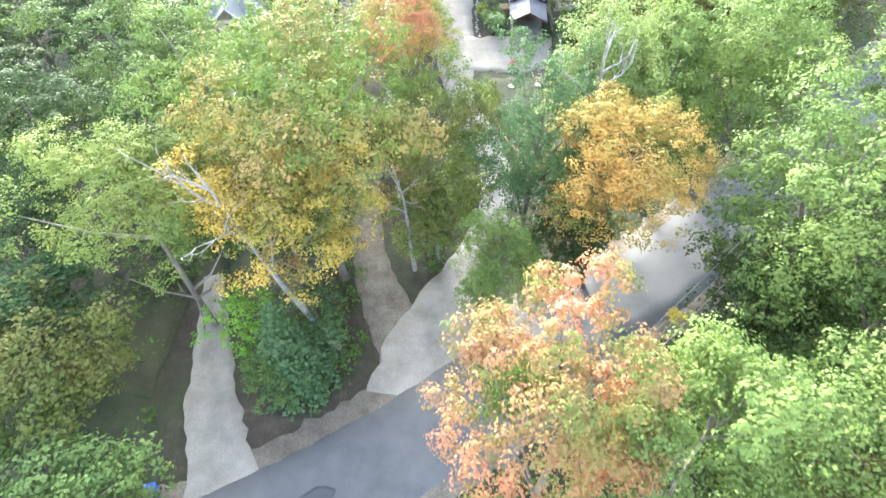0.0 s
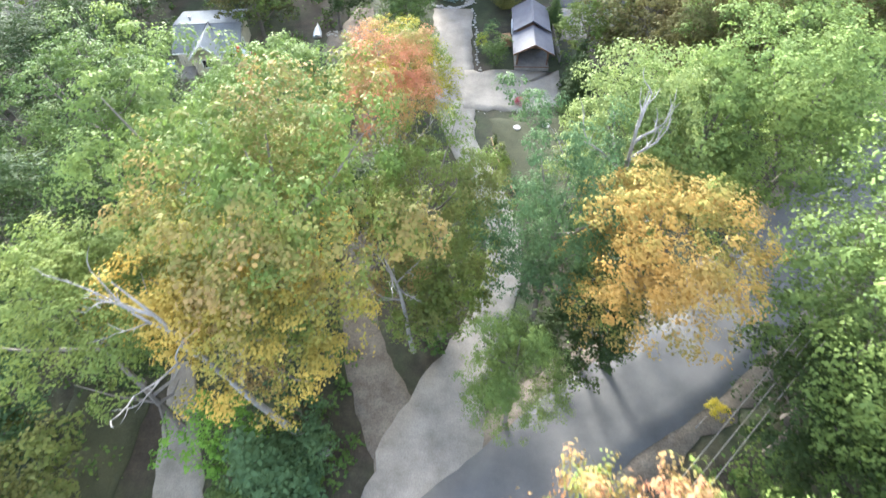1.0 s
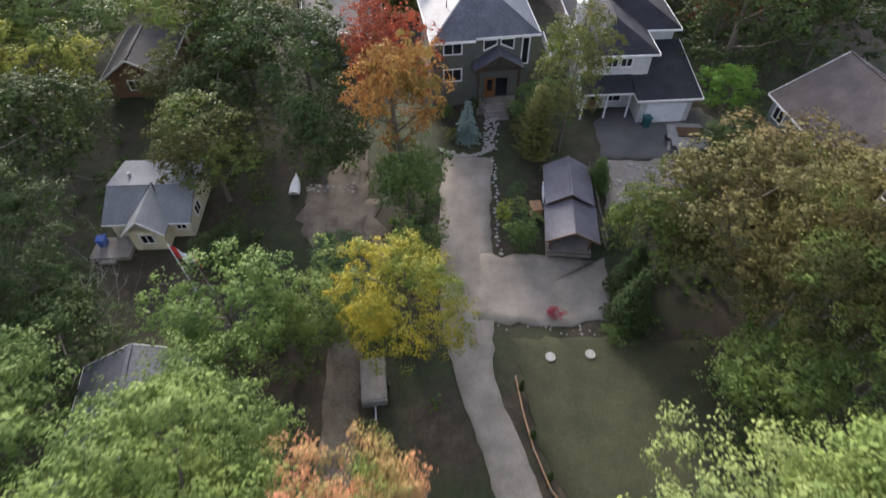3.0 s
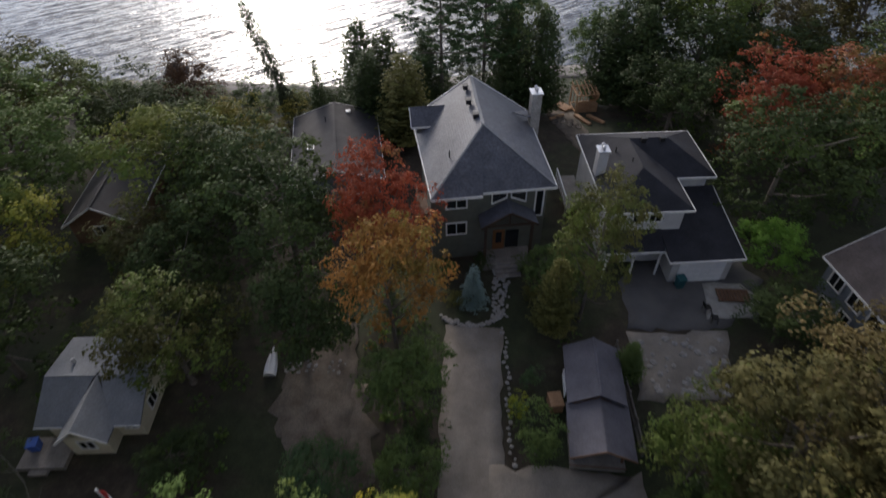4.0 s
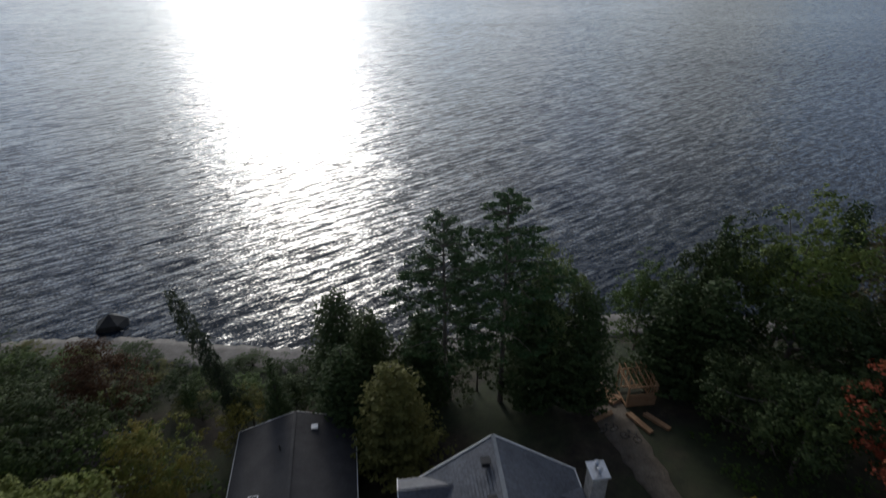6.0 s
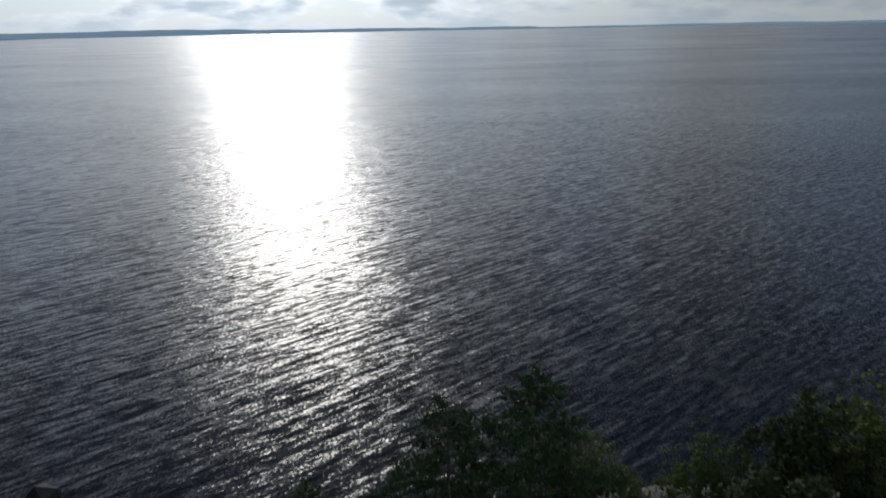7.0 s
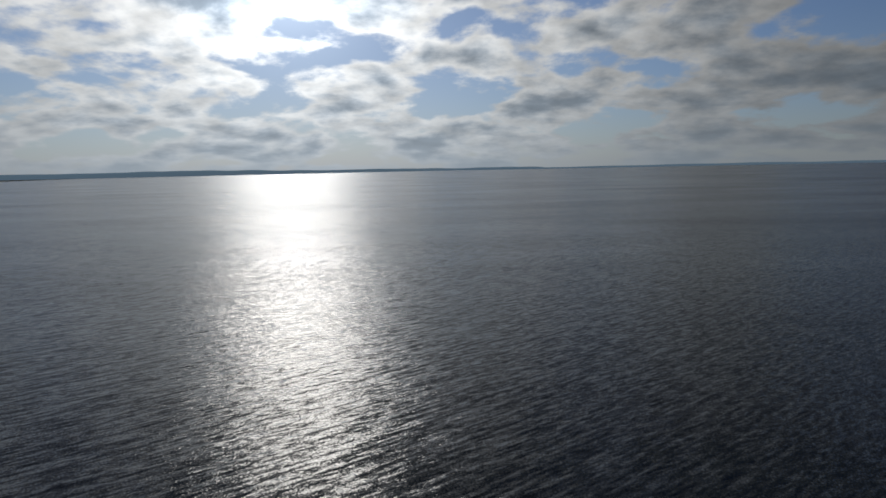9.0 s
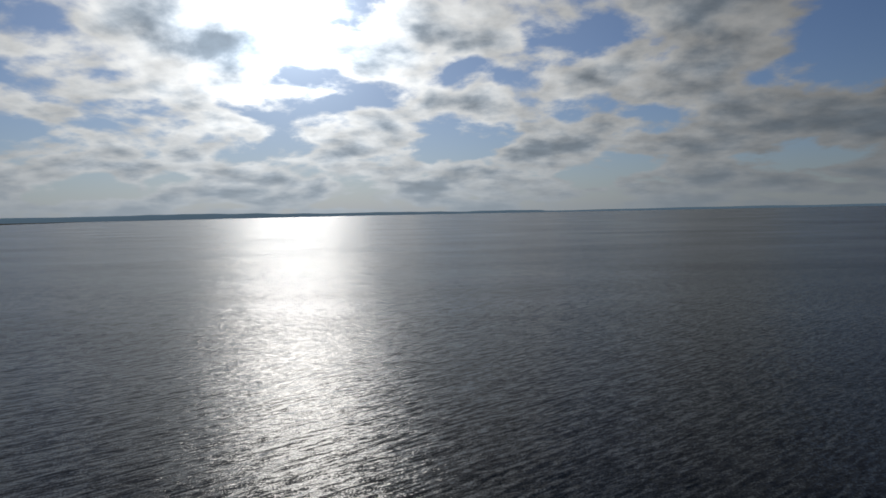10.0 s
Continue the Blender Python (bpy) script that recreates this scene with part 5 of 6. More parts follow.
def right_house():
    h = house("light_house", 10.7, 79.4, 4.0, "two-storey pale house with a charcoal hip roof and attached garage", 1.2)
    E, R = 6.0, 7.75
    part("wall", box((0.5, -0.2, -1.0), (6.4, 10.0, E - 0.05)), M_LIGHT_SIDING, h)
    part("wall", box((6.4, 4.0, -1.0), (9.7, 10.0, E - 0.05)), M_LIGHT_SIDING, h)
    clapboards(h, (0.5, -0.202), (6.4, -0.202), 3.0, E - 0.1, (0, -1), M_LIGHT_SIDING, 0.18)
    E1, E2, E3, E4, E5, E6 = (0, 10.5, E), (10.2, 10.5, E), (10.2, 3.5, E), (6.9, 3.5, E), (6.9, -0.7, E), (0, -0.7, E)
    R1, R2, F = (3.45, 7.0, R), (6.7, 7.0, R), (3.45, 2.75, R)
    for pts in ([E6, F, R1, E1], [E1, R1, R2, E2], [E2, R2, E3], [E3, R2, R1, E4], [E4, R1, F, E5], [E5, F, E6]):
        roof_slope(h, pts[::-1], M_DARK_ROOF)
    for a, b in ((E1, E2), (E2, E3), (E3, E4), (E4, E5), (E5, E6), (E6, E1)):
        trim_line(h, (a[0], a[1], E - 0.08), (b[0], b[1], E - 0.08), 0.09, 0.18)
    roof_slope(h, [(4.9, -3.3, 2.95), (10.9, -3.2, 2.95), (10.4, 3.95, 4.75), (4.9, 3.95, 4.75)], M_DARK_ROOF)
    roof_slope(h, [(0.2, -2.0, 3.0), (4.9, -2.0, 3.0), (4.9, -0.2, 3.8), (0.2, -0.2, 3.8)], M_DARK_ROOF)
    for a, b in (((4.9, -3.3), (10.9, -3.2)), ((0.2, -2.0), (4.9, -2.0)), ((4.9, -3.3), (4.9, -2.0))):
        trim_line(h, (*a, 2.88), (*b, 2.88), 0.09, 0.18)
    trim_line(h, (10.92, -3.2, 2.88), (10.42, 3.95, 4.66), 0.07, 0.18)
    part("garage_wall", box((5.5, -2.7, -1.0), (10.3, 4.0, 2.85)), M_LIGHT_SIDING, h)
    d = part("garage_door", box((6.1, -2.76, 0.0), (9.8, -2.68, 2.25), 0.01), M_WHITE, h, "white sectional garage door")
    for k in range(4):
        for j in range(6):
            part("panel", box((6.2 + j * 0.6, -2.785, 0.08 + k * 0.55), (6.7 + j * 0.6, -2.762, 0.5 + k * 0.55), 0.008), M_WHITE, d)
    for u in (0.9, 2.4, 3.7):
        window(h, (u, -0.22, 4.65), (1, 0, 0), 0.95, 0.75)
    window(h, (3.0, -0.22, 1.0), (1, 0, 0), 1.4, 1.2)
    dd = part("door", box((1.3, -0.26, 0.1), (2.2, -0.18, 2.15), 0.01), M_BROWNWOOD, h)
    part("pane", box((1.55, -0.275, 1.2), (1.95, -0.262, 1.95)), M_GLASS, dd)
    for u in (0.4, 2.6, 4.7):
        part("porch_post", box((u - 0.07, -1.9, -0.8), (u + 0.07, -1.76, 2.85)), M_TRIM, h)
    chimney(h, (0.15, 4.0, 3.0), (0.95, 4.9, 8.4), M_LIGHT_SIDING)
    for p in ((4.6, 6.6, R - 0.05), (6.2, 6.6, R - 0.05)):
        vent(h, p)
    pipe(h, (2.2, 6.0, 7.2), 0.4)
    pipe(h, (3.0, 4.0, 7.5), 0.4)
    part("side_deck", box((-1.4, 5.5, 1.3), (0.4, 10.4, 1.5)), M_GREYWOOD, h)
    bm = bmesh.new()
    for k in range(9):
        beam(bm, (-1.35, 5.5 + k * 0.6, 1.4), (-1.35, 5.5 + k * 0.6, 2.4), 0.06, 0.06)
    beam(bm, (-1.35, 5.5, 2.4), (-1.35, 10.4, 2.4), 0.09, 0.09)
    part("deck_rail", bm, M_WHITE, h)
    for y in (5.7, 10.2):
        part("deck_post", box((-1.38, y - 0.07, -1.4), (-1.24, y + 0.07, 1.3)), M_GREYWOOD, h)


def gable_house(name, x, y, turn, w, length, eave, ridge, wall_m, roof_m, label, base=None, over=0.45, front_windows=(), side_windows=(), skylight=None):
    """A plain house with its ridge along its length (local y); its origin is at one front corner."""
    h = house(name, x, y, turn, label, base)
    part("wall", box((0, 0, -1.2), (w, length, eave)), wall_m, h)
    for v0, v1 in ((0.0, 0.12), (length - 0.12, length)):
        bm = bmesh.new()
        a = [bm.verts.new(p) for p in ((0, v0, eave), (w, v0, eave), (w / 2, v0, ridge - 0.15))]
        b = [bm.verts.new(p) for p in ((0, v1, eave), (w, v1, eave), (w / 2, v1, ridge - 0.15))]
        bm.faces.new(a), bm.faces.new(b[::-1])
        for k in range(3):
            bm.faces.new((a[k], b[k], b[(k + 1) % 3], a[(k + 1) % 3]))
        part("gable_wall", bm, wall_m, h)
    clapboards(h, (0, -0.002), (w, -0.002), 0.0, eave, (0, -1), wall_m)
    drop = (ridge - eave) / (w / 2) * over
    for s in (0, 1):
        xo = -over if s == 0 else w + over
        pts = [(xo, -over, eave - drop), (w / 2, -over, ridge), (w / 2, length + over, ridge), (xo, length + over, eave - drop)]
        roof_slope(h, pts if s else pts[::-1], roof_m)
        trim_line(h, (xo, -over, eave - drop - 0.08), (xo, length + over, eave - drop - 0.08), 0.07, 0.17)
        for v in (-over - 0.02, length + over + 0.02):
            trim_line(h, (xo, v, eave - drop - 0.06), (w / 2, v, ridge - 0.06), 0.05, 0.17, "bargeboard")
    part("ridge_cap", beam(bmesh.new(), (w / 2, -over, ridge + 0.02), (w / 2, length + over, ridge + 0.02), 0.25, 0.05), roof_m, h)
    for u, z, ww, hh in front_windows:
        window(h, (u, -0.02, z), (1, 0, 0), ww, hh)
    for v, z, ww, hh, side in side_windows:
        if side > 0:
            window(h, (w + 0.02, v, z), (0, 1, 0), ww, hh, 2, (1, 0, 0))
        else:
            window(h, (-0.02, v + ww, z), (0, -1, 0), ww, hh, 2, (-1, 0, 0))
    if skylight:
        u, v = skylight
        z = eave + (ridge - eave) * (u / (w / 2) if u < w / 2 else (w - u) / (w / 2))
        fr = part("skylight", box((u - 0.35, v - 0.5, z - 0.05), (u + 0.35, v + 0.5, z + 0.14), 0.02), M_WHITE, h)
        part("pane", box((u - 0.27, v - 0.42, z + 0.14), (u + 0.27, v + 0.42, z + 0.155)), M_GLASS, fr)
    return h


main_house()
right_house()
left = gable_house("slate_house", -16.4, 87.6, 10.5, 8.2, 12.0, 2.75, 4.1, M_BLUE_SIDING, M_SLATE_ROOF, "low slate-blue bungalow with a grey shingled gable roof", 0.35,
                   front_windows=((1.6, 0.9, 1.3, 1.0), (5.0, 0.9, 1.3, 1.0)), skylight=(1.6, 5.2))
pipe(left, (3.2, 9.0, 3.9), 0.5)
vent(left, (5.6, 11.0, 3.4), M_WHITE)
gable_house("white_cottage", -22.0, 41.9, 10.5, 6.3, 8.0, 2.7, 4.3, M_TRIM, M_SHINGLE, "white cottage with a grey shingled gable roof", 0.0,
            side_windows=((5.6, 0.9, 1.1, 1.1, 1), (2.0, 0.9, 1.1, 1.1, 1)))
gable_house("rust_house", 29.6, 65.3, 10.5, 11.0, 11.0, 4.9, 8.1, M_BLUE_SIDING, M_BROWN_ROOF, "two-storey grey house with a broad brown shingled roof", 0.4,
            side_windows=((9.1, 3.0, 1.2, 1.1, -1), (7.0, 3.0, 1.2, 1.1, -1), (5.0, 3.0, 1.2, 1.1, -1), (9.3, 0.6, 0.8, 1.0, -1), (7.2, 0.2, 1.0, 1.9, -1)))
gable_house("far_cottage", -35.6, 82.0, 6.0, 5.6, 9.0, 2.6, 4.4, M_BROWNWOOD, M_SLATE_ROOF, "dark brown cottage half hidden by trees", 0.4, front_windows=((2.0, 0.9, 1.2, 1.0),))
gable_house("hidden_cottage", -31.0, 92.5, 12.0, 5.0, 6.0, 2.3, 3.6, M_BROWNWOOD, M_BROWN_ROOF, "small brown cabin among the lakeside trees", 0.3)


def cottage():
    h = house("cream_cottage", -28.0, 63.2, 3.0, "small cream cottage with a pale shingled cross-gable roof", 0.05)
    e, r = 2.4, 4.0
    part("wall", box((0, 0, -0.3), (7.3, 5.6, e)), M_CREAM, h)
    clapboards(h, (0, -0.002), (7.3, -0.002), 0.0, e, (0, -1), M_CREAM, 0.16)
    roof_slope(h, [(-0.4, -0.45, e - 0.1), (7.7, -0.45, e - 0.1), (7.7, 2.6, r), (-0.4, 2.6, r)], M_PALE_ROOF)
    roof_slope(h, [(-0.4, 2.6, r), (7.7, 2.6, r), (7.7, 6.3, r - 0.75), (-0.4, 6.3, r - 0.75)], M_PALE_ROOF)
    part("wing_wall", box((2.2, -1.3, -0.3), (5.3, 0.0, e)), M_CREAM, h)
    bm = slab([(2.2, -1.3, e), (5.3, -1.3, e), (3.75, -1.3, r - 0.2)], 0.02)
    part("gable_wall", bm, M_CREAM, h)
    bm = bmesh.new()
    a = [bm.verts.new(p) for p in ((2.2, -1.3, e), (5.3, -1.3, e), (3.75, -1.3, r - 0.15))]
    b = [bm.verts.new(p) for p in ((2.2, 2.0, e), (5.3, 2.0, e), (3.75, 2.0, r - 0.15))]
    bm.faces.new(a), bm.faces.new(b)
    for k in range(3):
        bm.faces.new((a[k], b[k], b[(k + 1) % 3], a[(k + 1) % 3]))
    part("wing_gable", bm, M_CREAM, h)
    roof_slope(h, [(1.8, -1.65, e - 0.15), (3.75, -1.65, r + 0.02), (3.75, 2.7, r + 0.02), (1.8, 0.0, e - 0.15)][::-1], M_PALE_ROOF)
    roof_slope(h, [(5.7, -1.65, e - 0.15), (3.75, -1.65, r + 0.02), (3.75, 2.7, r + 0.02), (5.7, 0.0, e - 0.15)], M_PALE_ROOF)
    for s in (1.8, 5.7):
        trim_line(h, (s, -1.67, e - 0.22), (3.75, -1.67, r - 0.06), 0.05, 0.15, "bargeboard")
    trim_line(h, (-0.4, -0.47, e - 0.18), (1.8, -0.47, e - 0.18), 0.06, 0.14)
    trim_line(h, (5.7, -0.47, e - 0.18), (7.7, -0.47, e - 0.18), 0.06, 0.14)
    window(h, (3.2, -1.32, 0.9), (1, 0, 0), 1.1, 1.0)
    window(h, (6.0, -0.02, 1.1), (1, 0, 0), 0.9, 0.6)
    window(h, (7.32, 1.5, 0.9), (0, 1, 0), 1.0, 1.1, 2, (1, 0, 0))
    part("side_deck", box((-1.6, -2.4, -0.1), (2.0, -0.2, 0.35)), M_GREYWOOD, h)
    part("deck_step", box((-0.6, -2.8, -0.1), (0.8, -2.4, 0.18)), M_GREYWOOD, h)
    part("flue_pipe", box((1.2, 3.6, r - 0.4), (1.4, 3.8, r + 0.3)), M_METAL, h)
    for s in (1.8, 5.7):
        part("valley_flashing", beam(bmesh.new(), (s, -0.05, e - 0.06), (3.75, 2.66, r + 0.06), 0.16, 0.05), M_BLACK, h)
    h.scale = (0.86, 1.0, 0.86)


cottage()


def shed():
    h = thing("woodshed", 6.75, 62.0, land_height(8.5, 65), -3.0, "brown wooden shed in two stepped parts with grey roofs", "shed")
    part("wall", box((0.2, 3.4, -0.3), (3.1, 7.4, 2.3)), M_BROWNWOOD, h)
    for u in (0.15, 3.2):
        for v in (0.2, 3.2):
            part("post", box((u - 0.07, v - 0.07, -0.3), (u + 0.07, v + 0.07, 1.95)), M_BROWNWOOD, h)
    part("back_panel", box((0.15, 3.15, -0.1), (3.2, 3.28, 1.9)), M_BROWNWOOD, h)
    part("side_panel", box((0.12, 0.2, -0.1), (0.2, 3.2, 1.1)), M_GREYWOOD, h)
    part("floor", box((-0.1, -0.3, -0.3), (3.4, 3.3, 0.12), 0.02), M_GREYWOOD, h)
    part("board", box((-0.15, -0.301, 0.12), (3.45, -0.24, 0.2)), M_BROWNWOOD, h)
    for s in (-1, 1):
        a = [(1.7, -0.6, 2.9), (1.7 + s * 2.05, -0.6, 1.8), (1.7 + s * 2.05, 3.3, 1.8), (1.7, 3.3, 2.9)]
        roof_slope(h, a if s > 0 else a[::-1], M_SHED_ROOF, 0.1)
        a = [(1.65, 3.0, 3.35), (1.65 + s * 1.95, 3.0, 2.2), (1.65 + s * 1.95, 7.6, 2.2), (1.65, 7.6, 3.35)]
        roof_slope(h, a if s > 0 else a[::-1], M_SHED_ROOF, 0.1)
    for z, v, w in ((2.85, -0.62, 2.05),):
        for s in (-1, 1):
            trim_line(h, (1.7, v, z), (1.7 + s * w, v, z - 1.1), 0.05, 0.14, "bargeboard", M_BROWNWOOD)
    part("gable_panel", slab([(0.0, 3.05, 2.15), (3.0, 3.05, 2.15), (1.5, 3.05, 3.2)], 0.03), M_BROWNWOOD, h)
    part("white_sheet", box((-0.35, 4.0, 1.2), (-0.28, 5.8, 2.0), 0.02), M_WHITE, h)


shed()


def timber_frame():
    h = thing("timber_frame", 12.9, 105.2, land_height(14, 106), 8.0, "unfinished shed frame of raw orange lumber", "shed")
    for u in (0, 2.5):
        for v in (0, 2.4):
            part("post", box((u - 0.07, v - 0.07, -0.3), (u + 0.07, v + 0.07, 2.2)), M_LUMBER, h)
    for k in range(5):
        u = 0.42 + k * 0.42
        part("stud", box((u - 0.03, 2.33, 0.1), (u + 0.03, 2.45, 2.2)), M_LUMBER, h)
        part("stud", box((2.45, 0.35 + k * 0.4, 0.1), (2.57, 0.41 + k * 0.4, 2.2)), M_LUMBER, h)
    part("sheathing", box((0.1, -0.1, 0.1), (2.5, -0.06, 1.5)), M_LUMBER, h)
    for a, b in (((0, 0), (2.5, 0)), ((0, 2.4), (2.5, 2.4)), ((0, 0), (0, 2.4)), ((2.5, 0), (2.5, 2.4))):
        part("plate", beam(bmesh.new(), (*a, 2.24), (*b, 2.24), 0.12, 0.09), M_LUMBER, h)
        part("sill", beam(bmesh.new(), (*a, 0.08), (*b, 0.08), 0.12, 0.12), M_LUMBER, h)
    for k in range(6):
        part("rafter", beam(bmesh.new(), (0.0 + k * 0.5, -0.2, 2.35), (0.0 + k * 0.5, 2.6, 2.75), 0.05, 0.14), M_LUMBER, h)
    for u in (0.0, 2.5):
        part("rear_post", beam(bmesh.new(), (u, 2.4, 2.2), (u, 2.4, 2.7), 0.09, 0.09), M_LUMBER, h)


timber_frame()


def lumber(x, y, turn, w, l, hgt, label, count=4):
    h = thing("lumber_stack", x, y, land_height(x, y) - 0.03, turn, label, "lumber")
    for k in range(count):
        part("board", box((-w / 2 + w * k / count, -l / 2, 0), (-w / 2 + w * (k + 0.9) / count, l / 2 - 0.1 * (k % 2), hgt), 0.01), M_LUMBER, h)


lumber(11.6, 106.4, 40, 1.3, 1.9, 0.4, "stack of raw lumber boards on the ground")
lumber(13.4, 103.0, 32, 0.5, 2.6, 0.3, "long raw lumber planks on the ground", 2)
lumber(14.9, 103.2, 42, 0.45, 2.4, 0.3, "long raw lumber planks on the ground", 2)
lumber(10.6, 103.8, -60, 0.4, 2.0, 0.25, "raw lumber planks on the ground", 2)
lumber(10.4, 108.6, 75, 0.4, 2.2, 0.3, "raw lumber planks on the ground", 2)
strip("side_path", [(10.2, 108.5, 3.0), (11.4, 104.0, 3.2), (12.2, 100.0, 2.8), (13.2, 96.0, 2.2), (14.0, 92.5, 1.6)], M_LITTER, "bare dirt path behind the houses", "path", z=0.04, seed=12)
strip("beach", [(-75, shore_line(-75) - 2, 4.2)] + [(x, shore_line(x) - 1.9, 4.2) for x in range(-60, 61, 10)], M_BEACH, "narrow brown pebble beach", "beach", z=0.04, ragged=0.2, seed=14)

# ---------- small things ----------


def stone_mesh(seed):
    rng = random.Random(seed)
    bm = bmesh.new()
    bmesh.ops.create_icosphere(bm, subdivisions=1, radius=0.5)
    for v in bm.verts:
        v.co *= rng.uniform(0.8, 1.15)
        v.co.z *= 0.6
    me = bpy.data.meshes.new("stone")
    bm.to_mesh(me)
    bm.free()
    me.materials.append(M_STONE)
    return me


STONES = [stone_mesh(70 + k) for k in range(5)]


def stones(name, label, spots, category="stones"):
    """A thing of loose stones: each spot is x, y, size."""
    x0, y0 = spots[0][:2]
    ob = thing(name, x0, y0, land_height(x0, y0), 0, label, category)
    for k, (x, y, s) in enumerate(spots):
        st = put("stone", STONES[k % 5], ob)
        st.matrix_basis = pose(x - x0, y - y0, land_height(x, y) - land_height(x0, y0) + 0.04, 0, 0, k * 61) @ Matrix.Diagonal((s, s * 0.8, s * 0.7, 1))


rng_s = random.Random(9)
stones("stone_path", "path of pale fieldstones leading to the porch", [(3.1 - 0.06 * (81 - y) + rng_s.uniform(-0.65, 0.65), y, rng_s.uniform(0.28, 0.5)) for y in np.arange(73.2, 79.2, 0.06)], "path")
stones("garden_edge", "low edge of fieldstones round the front garden", [(-2.0 + 4.6 * k / 26, 73.4 - 0.9 * math.sin(3.1 * k / 26) + rng_s.uniform(-0.15, 0.15), rng_s.uniform(0.3, 0.65)) for k in range(27)], "stone edging")
stones("bed_edge", "fieldstones along the flower bed", [(2.9 + rng_s.uniform(-0.2, 0.3), 61.8 + 0.42 * k, rng_s.uniform(0.25, 0.5)) for k in range(26)], "stone edging")
stones("yard_stones", "scattered broken stones in the stony yard", [(rng_s.uniform(12.4, 19.0), rng_s.uniform(67.0, 71.8), rng_s.uniform(0.2, 0.75)) for k in range(70)])
stones("beach_stones", "grey stones at the water's edge", [(-40.3 + 1.3 * math.cos(k), 117.9 + 0.8 * math.sin(k * 2.0), rng_s.uniform(0.5, 1.1)) for k in range(7)])
M_DARKROCK = surface("dark_wet_rock", (0.018, 0.018, 0.019), (0.05, 0.048, 0.046), 1.2, 6, 0.7, 0.7, 0.05)
boulder_mesh = STONES[1].copy()
boulder_mesh.materials[0] = M_DARKROCK
boulder = tagged(new("boulder", boulder_mesh), "large dark boulder at the water's edge", "boulder")
boulder.matrix_basis = pose(-40.6, 118.4, -0.95, 0, 0, 30) @ Matrix.Diagonal((4.4, 3.6, 5.0, 1))
stones("pad_stones", "stones edging the gravel parking pad", [(rng_s.uniform(2.6, 11.0), 55.0 + rng_s.uniform(-0.5, 0.3), rng_s.uniform(0.1, 0.26)) for k in range(18)], "stone edging")
stones("bank_stones", "stones at the edge of the dirt yard", [(rng_s.uniform(-13.5, -9.0), 69.0 + rng_s.uniform(-0.6, 0.6), rng_s.uniform(0.2, 0.5)) for k in range(24)])

for x, y in ((6.1, 52.7), (8.85, 52.95)):
    ob = thing("well_cover", x, y, land_height(x, y), 0, "round pale concrete cover in the lawn", "cover", "covers in the lawn")
    bm = bmesh.new()
    bmesh.ops.create_cone(bm, cap_ends=True, segments=24, radius1=0.36, radius2=0.34, depth=0.16, matrix=Matrix.Translation((0, 0, 0.06)))
    lid = part("lid", bm, M_CONCRETE, ob)
    part("handle", beam(bmesh.new(), (-0.1, 0, 0.16), (0.1, 0, 0.16), 0.03, 0.03), M_METAL, lid)


def boat(x, y, turn):
    """A small upturned white boat: a tapering shell with a keel."""
    ob = thing("rowing_boat", x, y, land_height(x, y), turn, "upturned white boat lying on the grass", "boat")
    v, f = [], []
    n, m = 12, 8
    for i in range(n + 1):
        s = i / n
        w = 0.48 * (math.sin(math.pi * min(1, s * 0.62 + 0.38)) ** 0.7) if s < 1 else 0.02
        for j in range(m + 1):
            a = math.pi * j / m
            v.append((w * math.cos(a), (s - 0.5) * 2.6, 0.42 * math.sin(a) * (0.55 + 0.45 * w / 0.48)))
    W = m + 1
    f = [(i * W + j, i * W + j + 1, (i + 1) * W + j + 1, (i + 1) * W + j) for i in range(n) for j in range(m)]
    f.append(tuple(range(W)))
    mesh_object("hull", v, f, M_WHITE, ob, True)
    part("keel", box((-0.02, -1.2, 0.38), (0.02, 1.1, 0.47), 0.01), M_WHITE, ob)
    part("thwart", box((-0.45, -1.3, 0.0), (0.45, -1.2, 0.1)), M_GREYWOOD, ob)


boat(-14.6, 69.4, 5)


def flag_pole(x, y):
    ob = thing("flagpole", x, y, land_height(x, y), 0, "tilted white flagpole with a red and white flag", "flagpole")
    v, f = [], []
    tube(v, f, [(0, 0, -0.2), (-0.25, 0.2, 3.2), (-0.5, 0.4, 6.4)], (0.05, 0.04, 0.03), 8)
    mesh_object("pole", v, f, M_WHITE, ob, True)
    v, f = [], []
    tube(v, f, [(-0.5, 0.4, 6.4), (-0.5, 0.4, 6.46), (-0.5, 0.4, 6.52)], (0.02, 0.07, 0.02), 8)
    mesh_object("finial", v, f, M_WHITE, ob, True)
    for k, (a, b, mat) in enumerate(((0.0, 0.45, M_RED), (0.45, 1.25, M_WHITE), (1.25, 1.7, M_RED))):
        v, f = [], []
        for i in range(7):
            s = a + (b - a) * i / 6
            wob = 0.10 * math.sin(s * 6)
            for j in range(4):
                v.append((-0.46 + s * 1.15, 0.4 + wob - 0.35 * s, 6.25 - 0.36 * j - 0.2 * s + 0.05 * math.sin(s * 4 + j)))
        f = [(i * 4 + j, i * 4 + j + 1, (i + 1) * 4 + j + 1, (i + 1) * 4 + j) for i in range(6) for j in range(3)]
        cloth = mesh_object("flag_panel", v, f, mat, ob, True)
        cloth.modifiers.new("thickness", "SOLIDIFY").thickness = 0.01


flag_pole(-18.9, 56.6)


